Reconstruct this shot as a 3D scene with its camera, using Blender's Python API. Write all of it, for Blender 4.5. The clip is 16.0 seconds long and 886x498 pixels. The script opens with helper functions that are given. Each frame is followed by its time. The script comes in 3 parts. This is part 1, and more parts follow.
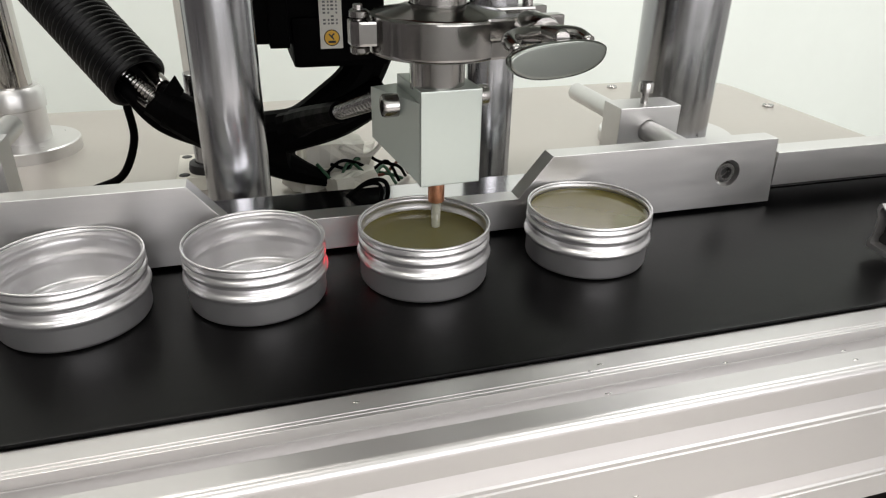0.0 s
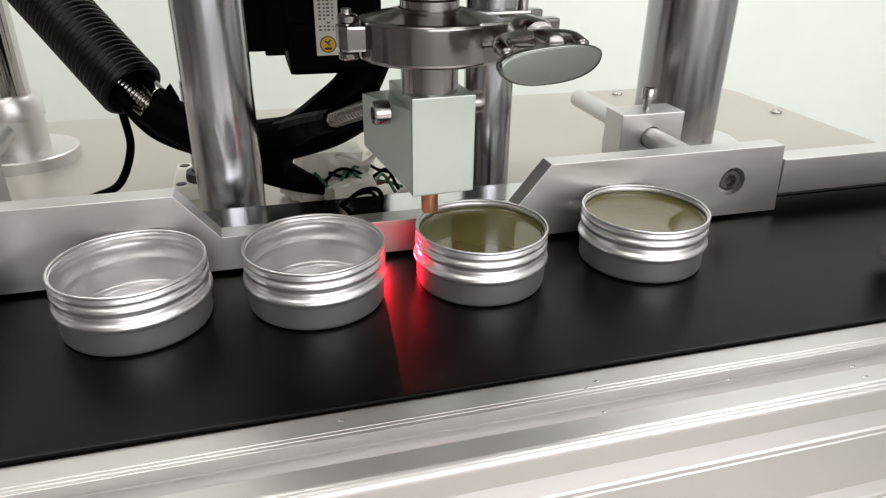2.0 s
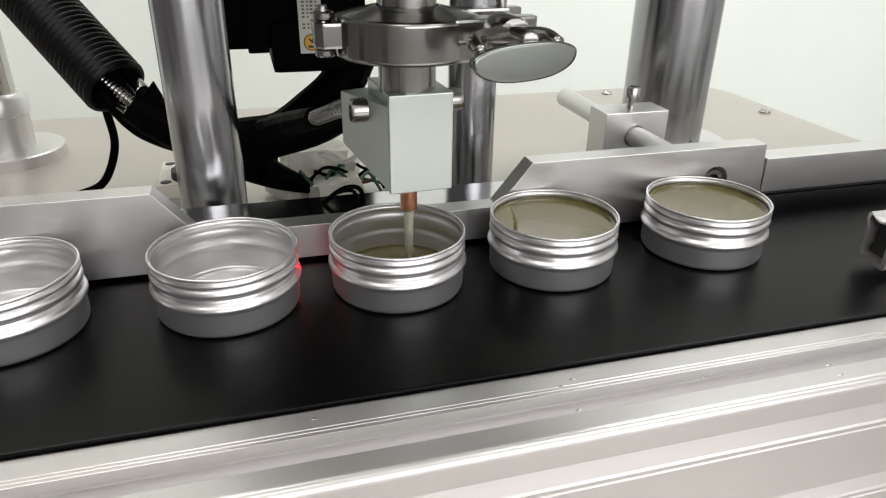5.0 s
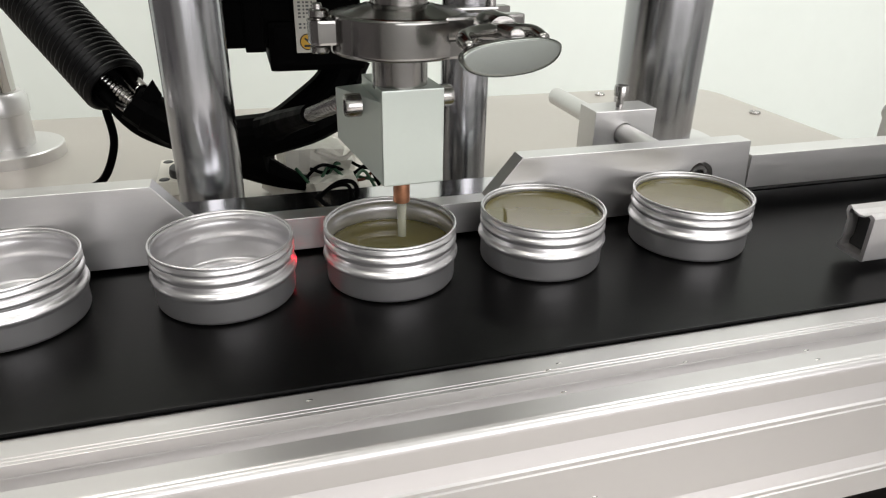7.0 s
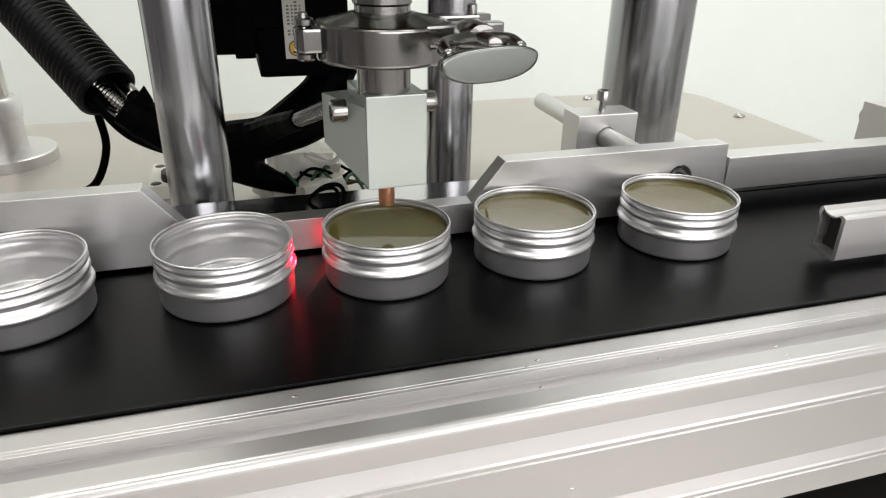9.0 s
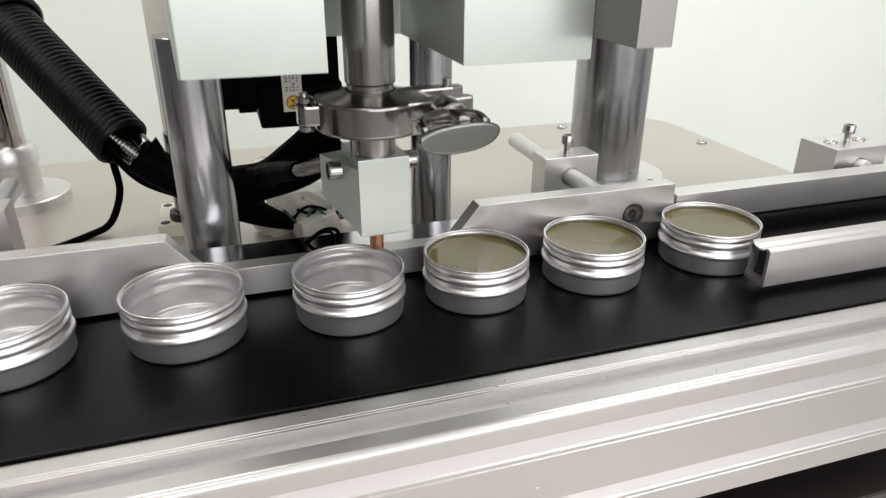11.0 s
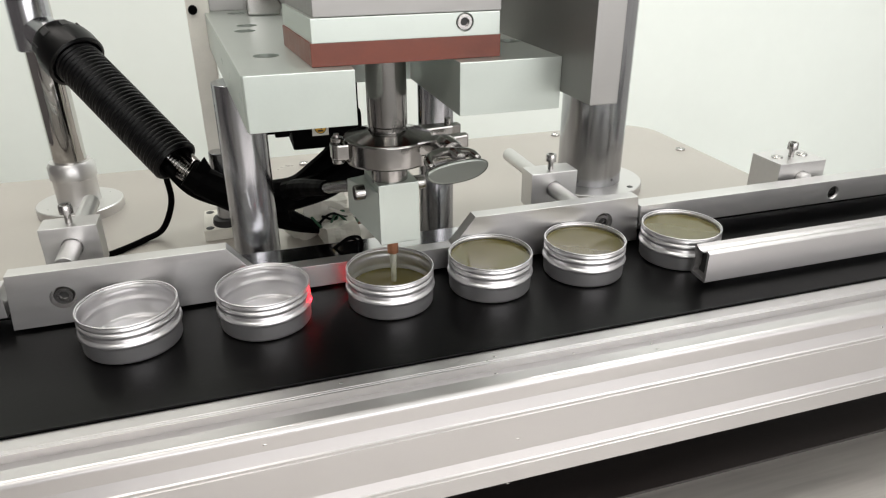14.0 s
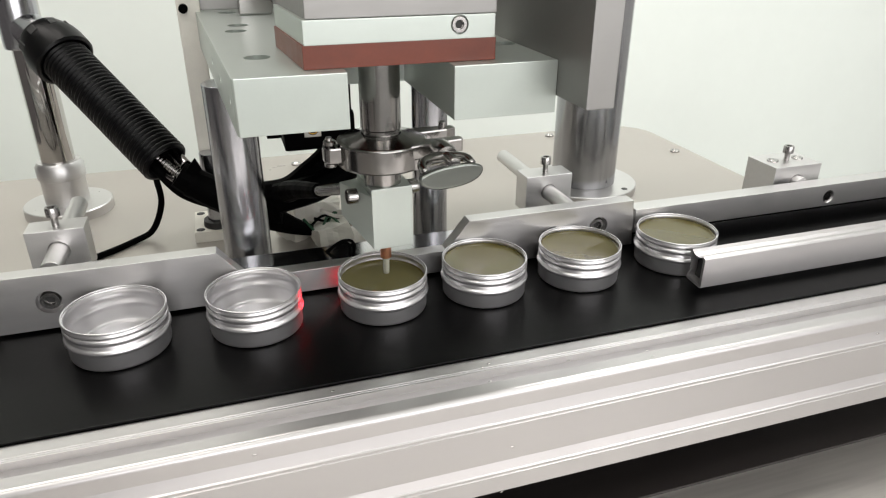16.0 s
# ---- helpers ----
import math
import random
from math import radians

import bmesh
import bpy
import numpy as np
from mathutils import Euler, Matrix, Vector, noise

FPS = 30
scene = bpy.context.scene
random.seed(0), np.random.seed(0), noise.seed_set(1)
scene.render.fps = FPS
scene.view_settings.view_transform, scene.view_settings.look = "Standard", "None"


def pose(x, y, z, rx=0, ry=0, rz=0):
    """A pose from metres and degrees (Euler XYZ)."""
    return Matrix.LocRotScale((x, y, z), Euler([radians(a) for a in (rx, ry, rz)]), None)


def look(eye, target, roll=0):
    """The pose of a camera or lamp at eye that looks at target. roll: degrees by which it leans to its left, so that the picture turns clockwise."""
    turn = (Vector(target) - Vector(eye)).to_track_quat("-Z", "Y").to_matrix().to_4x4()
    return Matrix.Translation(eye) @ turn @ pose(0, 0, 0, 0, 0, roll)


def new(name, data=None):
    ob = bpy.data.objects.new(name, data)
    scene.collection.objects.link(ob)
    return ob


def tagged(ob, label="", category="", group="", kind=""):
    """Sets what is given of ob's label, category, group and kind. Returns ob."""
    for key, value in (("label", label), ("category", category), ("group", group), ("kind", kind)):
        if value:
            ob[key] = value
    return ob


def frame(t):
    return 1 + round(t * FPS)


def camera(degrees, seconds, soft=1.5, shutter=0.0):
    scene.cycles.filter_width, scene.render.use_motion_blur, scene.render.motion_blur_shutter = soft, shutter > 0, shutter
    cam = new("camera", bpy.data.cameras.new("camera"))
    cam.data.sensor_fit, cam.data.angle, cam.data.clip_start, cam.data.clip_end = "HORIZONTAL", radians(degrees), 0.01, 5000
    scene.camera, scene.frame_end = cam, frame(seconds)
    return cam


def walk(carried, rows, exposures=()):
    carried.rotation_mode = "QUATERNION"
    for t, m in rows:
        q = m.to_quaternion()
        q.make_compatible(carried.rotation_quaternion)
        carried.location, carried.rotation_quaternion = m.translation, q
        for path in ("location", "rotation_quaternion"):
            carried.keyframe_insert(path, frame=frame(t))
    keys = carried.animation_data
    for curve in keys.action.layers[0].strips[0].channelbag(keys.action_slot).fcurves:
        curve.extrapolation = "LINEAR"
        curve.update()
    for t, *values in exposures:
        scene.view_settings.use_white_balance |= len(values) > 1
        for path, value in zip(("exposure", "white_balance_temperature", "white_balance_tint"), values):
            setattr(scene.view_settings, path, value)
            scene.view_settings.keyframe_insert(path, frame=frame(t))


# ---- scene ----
cam = camera(65.7, 16.0, soft=1.2, shutter=0.3)
PATH = [
    (0, (-0.0909, -0.3137, 0.1724), (0.0361, 0.1140, -0.0533), 1.11),
    (0.5, (-0.0882, -0.3091, 0.1705), (0.0346, 0.1209, -0.0530), 0.70),
    (1, (-0.0855, -0.3072, 0.1708), (0.0368, 0.1231, -0.0525), 0.71),
    (1.5, (-0.0836, -0.3071, 0.1703), (0.0380, 0.1241, -0.0515), 0.70),
    (2, (-0.0806, -0.3064, 0.1696), (0.0403, 0.1254, -0.0514), 0.68),
    (2.5, (-0.0784, -0.3036, 0.1680), (0.0423, 0.1285, -0.0528), 0.59),
    (3, (-0.0734, -0.3051, 0.1692), (0.0486, 0.1261, -0.0527), 0.72),
    (3.5, (-0.0739, -0.3036, 0.1685), (0.0485, 0.1281, -0.0522), 0.64),
    (4, (-0.0738, -0.3047, 0.1688), (0.0494, 0.1264, -0.0525), 0.83),
    (6.5, (-0.0705, -0.3168, 0.1677), (0.0539, 0.1145, -0.0525), 0.97),
    (7, (-0.0730, -0.3204, 0.1674), (0.0531, 0.1113, -0.0511), 1.00),
    (7.5, (-0.0722, -0.3223, 0.1676), (0.0539, 0.1092, -0.0512), 0.87),
    (8, (-0.0727, -0.3265, 0.1689), (0.0550, 0.1048, -0.0493), 0.91),
    (10.5, (-0.0660, -0.3483, 0.1817), (0.0689, 0.0842, -0.0299), 0.64),
    (11, (-0.0801, -0.3764, 0.2101), (0.0584, 0.0561, 0.0010), 0.24),
    (11.5, (-0.1021, -0.4207, 0.2545), (0.0390, 0.0118, 0.0472), -0.51),
    (12, (-0.1123, -0.4553, 0.2626), (0.0288, -0.0236, 0.0535), -0.74),
    (12.5, (-0.1132, -0.4629, 0.2685), (0.0249, -0.0306, 0.0586), -0.85),
    (13, (-0.1013, -0.4681, 0.2697), (0.0325, -0.0352, 0.0583), -0.81),
    (13.5, (-0.1038, -0.4651, 0.2633), (0.0280, -0.0326, 0.0497), -0.67),
    (14, (-0.1049, -0.4643, 0.2643), (0.0279, -0.0332, 0.0486), -0.31),
    (14.5, (-0.1023, -0.4645, 0.2629), (0.0322, -0.0348, 0.0456), -0.03),
    (15, (-0.0969, -0.4616, 0.2655), (0.0395, -0.0329, 0.0473), 0.19),
    (15.5, (-0.0992, -0.4596, 0.2666), (0.0389, -0.0314, 0.0484), 0.26),
    (16, (-0.1029, -0.4563, 0.2663), (0.0345, -0.0275, 0.0490), 0.15),
]
walk(cam, [(t, look(eye, target, roll)) for t, eye, target, roll in PATH])

# ---- light: a white workshop lit by ceiling panels ----
world = bpy.data.worlds.new("world")
scene.world = world
world.use_nodes = True
world.node_tree.nodes["Background"].inputs[0].default_value = (0.9, 0.95, 1.0, 1)
world.node_tree.nodes["Background"].inputs[1].default_value = 0.8
scene.view_settings.exposure = -0.39

FLOOR_Z = -0.95
CEIL_Z = 1.75


def panel_lamp(x, y, sx, sy, watts, tone):
    data = bpy.data.lights.new("ceiling_panel", "AREA")
    data.shape, data.size, data.size_y = "RECTANGLE", sx, sy
    data.energy, data.color = watts, tone
    ob = new("ceiling_panel_light", data)
    ob.matrix_world = pose(x, y, CEIL_Z - 0.03)
    return ob


WARM, COOL = (1.0, 0.935, 0.885), (1.0, 0.970, 0.955)
for lamp_x, lamp_y, lamp_w, lamp_tone in ((-0.7, 0.60, 19, WARM), (1.2, 0.60, 22, COOL), (-0.7, -1.0, 12, WARM), (1.2, -1.0, 13, COOL)):
    panel_lamp(lamp_x, lamp_y, 1.2, 0.5, lamp_w, lamp_tone)

# assumed window, unseen behind the camera: its light is added to brighten front faces
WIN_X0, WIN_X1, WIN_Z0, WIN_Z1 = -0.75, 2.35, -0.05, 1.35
day = bpy.data.lights.new("added_window_light", "AREA")
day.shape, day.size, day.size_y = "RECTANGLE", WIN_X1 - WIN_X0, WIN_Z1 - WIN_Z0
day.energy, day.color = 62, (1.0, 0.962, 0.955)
new("added_window_light", day).matrix_world = look(((WIN_X0 + WIN_X1) / 2, -2.62, (WIN_Z0 + WIN_Z1) / 2), ((WIN_X0 + WIN_X1) / 2, 1.5, (WIN_Z0 + WIN_Z1) / 2))


# ---- materials ----
def mat(name, color, rough=0.5, metal=0.0, scale=60.0, vary=0.12, bump=0.02, stretch=(1, 1, 1), ior=1.5, coat=0.0, rvary=0.1, speck=0.0):
    m = bpy.data.materials.new(name)
    m.use_nodes = True
    nt = m.node_tree
    b = nt.nodes["Principled BSDF"]
    b.inputs["Roughness"].default_value = rough
    b.inputs["Metallic"].default_value = metal
    b.inputs["IOR"].default_value = ior
    b.inputs["Coat Weight"].default_value = coat
    geo = nt.nodes.new("ShaderNodeTexCoord")
    mp = nt.nodes.new("ShaderNodeMapping")
    mp.inputs["Scale"].default_value = stretch
    nt.links.new(geo.outputs["Object"], mp.inputs["Vector"])
    n1 = nt.nodes.new("ShaderNodeTexNoise")
    n1.inputs["Scale"].default_value = scale
    n1.inputs["Detail"].default_value = 6
    n2 = nt.nodes.new("ShaderNodeTexNoise")
    n2.inputs["Scale"].default_value = scale * 9
    n2.inputs["Detail"].default_value = 3
    for n in (n1, n2):
        nt.links.new(mp.outputs["Vector"], n.inputs["Vector"])
    add = nt.nodes.new("ShaderNodeMath")
    add.operation = "MULTIPLY_ADD"
    nt.links.new(n2.outputs["Fac"], add.inputs[0])
    add.inputs[1].default_value = 0.4
    nt.links.new(n1.outputs["Fac"], add.inputs[2])
    ramp = nt.nodes.new("ShaderNodeMapRange")
    ramp.inputs["From Min"].default_value, ramp.inputs["From Max"].default_value = 0.4, 1.0
    ramp.inputs["To Min"].default_value, ramp.inputs["To Max"].default_value = 1 - vary, 1 + vary
    nt.links.new(add.outputs[0], ramp.inputs["Value"])
    mul = nt.nodes.new("ShaderNodeVectorMath")
    mul.operation = "SCALE"
    mul.inputs[0].default_value = color
    nt.links.new(ramp.outputs["Result"], mul.inputs["Scale"])
    nt.links.new(mul.outputs["Vector"], b.inputs["Base Color"])
    rr = nt.nodes.new("ShaderNodeMapRange")
    rr.inputs["From Min"].default_value, rr.inputs["From Max"].default_value = 0.4, 1.0
    rr.inputs["To Min"].default_value, rr.inputs["To Max"].default_value = max(0.02, rough - rvary * rough * 2), rough + rvary * rough * 2
    nt.links.new(add.outputs[0], rr.inputs["Value"])
    nt.links.new(rr.outputs["Result"], b.inputs["Roughness"])
    if bump:
        bp = nt.nodes.new("ShaderNodeBump")
        bp.inputs["Strength"].default_value = bump
        bp.inputs["Distance"].default_value = 0.001
        nt.links.new(n2.outputs["Fac"], bp.inputs["Height"])
        nt.links.new(bp.outputs["Normal"], b.inputs["Normal"])
    return m


M_TIN = mat("satin_tin", (0.70, 0.69, 0.70), 0.315, 0.90, 30, 0.0, 0.0, (1, 1, 5), rvary=0.0)
M_ALU2 = mat("brushed_grey_aluminium", (0.33, 0.325, 0.315), 0.50, 1.0, 30, 0.06, 0.03, (1, 8, 8))
M_ALU = mat("machined_aluminium", (0.66, 0.65, 0.645), 0.38, 1.0, 40, 0.03, 0.02, (1, 6, 6), rvary=0.05)
M_ANOD = mat("anodised_profile", (0.58, 0.565, 0.565), 0.31, 0.76, 9, 0.01, 0.0, (0.25, 8, 8), rvary=0.0)
M_PLATE = mat("anodised_plate", (0.52, 0.568, 0.53), 0.34, 0.60, 50, 0.02, 0.03, rvary=0.04)
M_BRIGHT = mat("bright_aluminium", (0.55, 0.55, 0.56), 0.14, 1.0, 14, 0.05, 0.01, (0.6, 8, 8))
# upright colour streaks in these three imitate reflections on the round posts
M_CHROME = mat("chrome_rod", (0.46, 0.462, 0.485), 0.21, 1.0, 30, 0.14, 0.0, (6, 6, 0.004), rvary=0.10)
M_POLE = mat("mirror_chrome", (0.52, 0.50, 0.48), 0.06, 1.0, 30, 0.06, 0.0, (6, 6, 0.004), rvary=0.10)
M_COLUMN = mat("turned_steel_column", (0.40, 0.40, 0.415), 0.20, 1.0, 30, 0.12, 0.0, (5, 5, 0.004), rvary=0.10)
M_STEEL = mat("polished_steel", (0.345, 0.335, 0.325), 0.17, 1.0, 40, 0.08, 0.02)
M_SATIN = mat("satin_steel", (0.225, 0.238, 0.222), 0.22, 1.0, 60, 0.012, 0.0, (0.5, 6, 6), rvary=0.04)
M_SCREW = mat("screw_steel", (0.48, 0.465, 0.455), 0.24, 1.0, 200, 0.1, 0.0)
# near black of print and rubber, also the shade painted into sockets and holes
M_DARK = mat("dark_parts_and_shade", (0.02, 0.02, 0.02), 0.5, 0.0, 100, 0.1, 0.0)
M_BELT = mat("black_belt", (0.0009, 0.0009, 0.0010), 0.33, 0.0, 25, 0.12, 0.02, (1, 1, 1), rvary=0.02)
M_BELT.node_tree.nodes["Principled BSDF"].inputs["Specular IOR Level"].default_value = 0.13
# brown black that stands for the shade under the conveyor
M_SHADE = mat("brown_black_shade", (0.016, 0.013, 0.012), 0.45, 0.0, 25, 0.15, 0.03)
M_BLACK = mat("black_plastic", (0.0007, 0.0007, 0.0008), 0.60, 0.0, 80, 0.2, 0.03)
M_BLACK.node_tree.nodes["Principled BSDF"].inputs["Specular IOR Level"].default_value = 0.035
M_BASE = mat("beige_steel_sheet", (0.46, 0.43, 0.395), 0.33, 0.40, 12, 0.03, 0.02)
M_HOSE = mat("black_hose_plastic", (0.0016, 0.0016, 0.0018), 0.34, 0.0, 80, 0.2, 0.02)
M_HOSE.node_tree.nodes["Principled BSDF"].inputs["Specular IOR Level"].default_value = 0.20
M_TABLE = mat("brushed_table_steel", (0.60, 0.57, 0.54), 0.36, 0.8, 5, 0.22, 0.03, (0.3, 6, 1))
M_COPPER = mat("copper_nozzle", (0.55, 0.26, 0.15), 0.35, 0.9, 200, 0.2, 0.05)
M_BAKE = mat("red_brown_bakelite", (0.150, 0.032, 0.015), 0.40, 0.0, 60, 0.15, 0.04)
M_WALL = mat("white_wall_paint", (0.875, 0.92, 0.88), 0.75, 0.0, 3, 0.02, 0.03)
# tones of the unseen walls, set for bounce light and reflections in the metal
M_DIM = mat("unseen_wall_grey", (0.50, 0.49, 0.49), 0.7, 0.0, 3, 0.03, 0.03)
M_DARKWALL = mat("unseen_wall_dark", (0.13, 0.12, 0.125), 0.7, 0.0, 3, 0.03, 0.03)
M_FLOOR = mat("white_floor", (0.78, 0.79, 0.76), 0.6, 0.0, 4, 0.1, 0.05)
M_OIL = mat("olive_balm", (0.135, 0.115, 0.034), 0.03, 0.0, 20, 0.05, 0.0, ior=1.58)
tree = M_OIL.node_tree
see = tree.nodes.new("ShaderNodeBsdfTransparent")
see.inputs["Color"].default_value = (0.62, 0.60, 0.36, 1)
blend = tree.nodes.new("ShaderNodeMixShader")
blend.inputs[0].default_value = 0.85
tree.links.new(see.outputs[0], blend.inputs[1])
tree.links.new(tree.nodes["Principled BSDF"].outputs[0], blend.inputs[2])
tree.links.new(blend.outputs[0], tree.nodes["Material Output"].inputs["Surface"])
M_STREAM = mat("balm_stream", (0.75, 0.75, 0.62), 0.05, 0.0, 60, 0.03, 0.0)
M_STREAM.node_tree.nodes["Principled BSDF"].inputs["Transmission Weight"].default_value = 0.65
M_WHITE = mat("white_plastic", (0.75, 0.73, 0.66), 0.45, 0.0, 60, 0.06, 0.03)
M_YELLOW = mat("yellow_print", (0.75, 0.42, 0.03), 0.5, 0.0, 60, 0.04, 0.0)
M_LABEL = mat("label_paper", (0.68, 0.66, 0.6), 0.5, 0.0, 60, 0.04, 0.0)
M_PRINT = mat("grey_print", (0.12, 0.12, 0.12), 0.5, 0.0, 60, 0.04, 0.0)
M_GREEN = mat("green_wire", (0.03, 0.10, 0.05), 0.5, 0.0, 60, 0.04, 0.0)


def glow(name, color, strength):
    m = bpy.data.materials.new(name)
    m.use_nodes = True
    b = m.node_tree.nodes["Principled BSDF"]
    b.inputs["Base Color"].default_value = (*color, 1)
    b.inputs["Emission Color"].default_value = (*color, 1)
    b.inputs["Emission Strength"].default_value = strength
    return m


M_LED = glow("red_sensor_light", (1.0, 0.01, 0.02), 40.0)
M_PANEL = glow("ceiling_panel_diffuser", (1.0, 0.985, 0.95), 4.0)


# ---- shape helpers ----
def done(bm, smooth=False):
    bmesh.ops.recalc_face_normals(bm, faces=bm.faces[:])
    for f in bm.faces:
        f.smooth = smooth
    return bm


def bevel(bm, width, seg=2, angle=30):
    if width > 0:
        edges = [e for e in bm.edges if len(e.link_faces) == 2 and e.calc_face_angle(0) > radians(angle)]
        bmesh.ops.bevel(bm, geom=edges, offset=width, segments=seg, profile=0.7, affect="EDGES")
    return bm


def box(x0, x1, y0, y1, z0, z1, b=0.0004):
    bm = bmesh.new()
    bmesh.ops.create_cube(bm, size=1, matrix=Matrix.LocRotScale(((x0 + x1) / 2, (y0 + y1) / 2, (z0 + z1) / 2), None, (x1 - x0, y1 - y0, z1 - z0)))
    return done(bevel(bm, b))


def prism(points, axis, a0, a1, b=0.0004):
    """Extrudes a polygon of two coordinates along the third axis."""
    bm = bmesh.new()

    def at(p, a):
        return {"x": (a, p[0], p[1]), "y": (p[0], a, p[1]), "z": (p[0], p[1], a)}[axis]

    lo = [bm.verts.new(at(p, a0)) for p in points]
    hi = [bm.verts.new(at(p, a1)) for p in points]
    bm.faces.new(lo)
    bm.faces.new(hi)
    for i in range(len(points)):
        j = (i + 1) % len(points)
        bm.faces.new((lo[i], lo[j], hi[j], hi[i]))
    done(bm)
    return done(bevel(bm, b))


def lathe(profile, seg=64, m=None, sharp=False):
    bm = bmesh.new()
    rings = []
    for r, z in profile:
        if r < 1e-6:
            rings.append([bm.verts.new((0, 0, z))])
        else:
            rings.append([bm.verts.new((r * math.cos(2 * math.pi * i / seg), r * math.sin(2 * math.pi * i / seg), z)) for i in range(seg)])
    for a, c in zip(rings, rings[1:]):
        for i in range(seg):
            j = (i + 1) % seg
            if len(a) == 1 and len(c) == 1:
                continue
            if len(a) == 1:
                bm.faces.new((a[0], c[i], c[j]))
            elif len(c) == 1:
                bm.faces.new((a[i], a[j], c[0]))
            else:
                bm.faces.new((a[i], a[j], c[j], c[i]))
    done(bm, True)
    if sharp:
        for e in bm.edges:
            if len(e.link_faces) == 2 and e.calc_face_angle(0) > radians(35):
                e.smooth = False
    if m is not None:
        bmesh.ops.transform(bm, matrix=m, verts=bm.verts)
    return bm


def along(p0, p1):
    """A pose at p0 whose z axis points to p1."""
    d = Vector(p1) - Vector(p0)
    return Matrix.Translation(p0) @ d.to_track_quat("Z", "Y").to_matrix().to_4x4()


def rod(p0, p1, r, seg=32, c=0.0004):
    n = (Vector(p1) - Vector(p0)).length
    return lathe([(0, 0), (r - c, 0), (r, c), (r, n - c), (r - c, n), (0, n)], seg, along(p0, p1), True)


def sweep(points, r, seg=12, smooth_steps=6, soft=True):
    """A round cable through the points."""
    pts = [Vector(p) for p in points]
    path = []
    ext = [pts[0] * 2 - pts[1]] + pts + [pts[-1] * 2 - pts[-2]]
    for i in range(1, len(ext) - 2):
        p0, p1, p2, p3 = ext[i - 1 : i + 3]
        for s in range(smooth_steps):
            t = s / smooth_steps
            path.append(0.5 * (2 * p1 + (p2 - p0) * t + (2 * p0 - 5 * p1 + 4 * p2 - p3) * t * t + (3 * p1 - p0 - 3 * p2 + p3) * t ** 3))
    path.append(pts[-1])
    bm = bmesh.new()
    up = Vector((0.13, 0.21, 0.97))
    rings = []
    for i, p in enumerate(path):
        d = (path[min(i + 1, len(path) - 1)] - path[max(i - 1, 0)]).normalized()
        a = d.cross(up).normalized()
        b = a.cross(d).normalized()
        up = b
        rr = r(i / (len(path) - 1)) if callable(r) else r
        rings.append([bm.verts.new(p + rr * (a * math.cos(2 * math.pi * k / seg) + b * math.sin(2 * math.pi * k / seg))) for k in range(seg)])
    for q, w in zip(rings, rings[1:]):
        for k in range(seg):
            bm.faces.new((q[k], q[(k + 1) % seg], w[(k + 1) % seg], w[k]))
    bm.faces.new(rings[0])
    bm.faces.new(rings[-1])
    return done(bm, soft)


def join(*bms):
    out = bmesh.new()
    for b in bms:
        me = bpy.data.meshes.new("tmp")
        b.to_mesh(me)
        out.from_mesh(me)
        bpy.data.meshes.remove(me)
        b.free()
    return out


def mesh_of(name, bm, material):
    me = bpy.data.meshes.new(name)
    bm.to_mesh(me)
    bm.free()
    me.materials.append(material)
    return me


def part(name, bm, material, parent, label=""):
    ob = new(name, mesh_of(name, bm, material))
    ob.parent = parent
    return tagged(ob, label)


def thing(name, label, category, at=(0, 0, 0), group="", kind=""):
    ob = new(name)
    ob.empty_display_size = 0.01
    ob.location = at
    return tagged(ob, label, category, group, kind)


def solid(name, bm, material, label, category, kind="", group=""):
    return tagged(new(name, mesh_of(name, bm, material)), label, category, group, kind)


def drilled(ob, holes):
    """Cuts round holes (p0, p1, r) through a mesh."""
    for p0, p1, r in holes:
        tool = new("tool", mesh_of("tool", rod(p0, p1, r, 28, 0), M_DARK))
        tool.parent = ob.parent
        bpy.context.view_layer.update()
        mod = ob.modifiers.new("hole", "BOOLEAN")
        mod.object, mod.operation, mod.solver = tool, "DIFFERENCE", "EXACT"
        dg = bpy.context.evaluated_depsgraph_get()
        me = bpy.data.meshes.new_from_object(ob.evaluated_get(dg))
        ob.modifiers.clear()
        ob.data = me
        bpy.data.objects.remove(tool)
    return ob


def socket_screw(parent, p, d, r=0.004, h=0.004, name="screw", label=""):
    """A cap screw head that stands on p and points along d, with a hexagon socket."""
    m = along(p, Vector(p) + Vector(d))
    ri = r * 0.55
    head = lathe([(0, 0), (r, 0), (r, h * 0.85), (r * 0.9, h), (ri, h), (ri, h * 0.35), (0, h * 0.35)], 24, m, True)
    s = part(name, head, M_SCREW, parent, label or "steel socket head screw")
    # hexagon floor coloured dark for the shade in the socket
    hexa = lathe([(0, h * 0.36), (ri * 0.97, h * 0.36), (ri * 0.97, h * 0.40), (0, h * 0.40)], 6, m, True)
    part("socket", hexa, M_DARK, s)
    return s


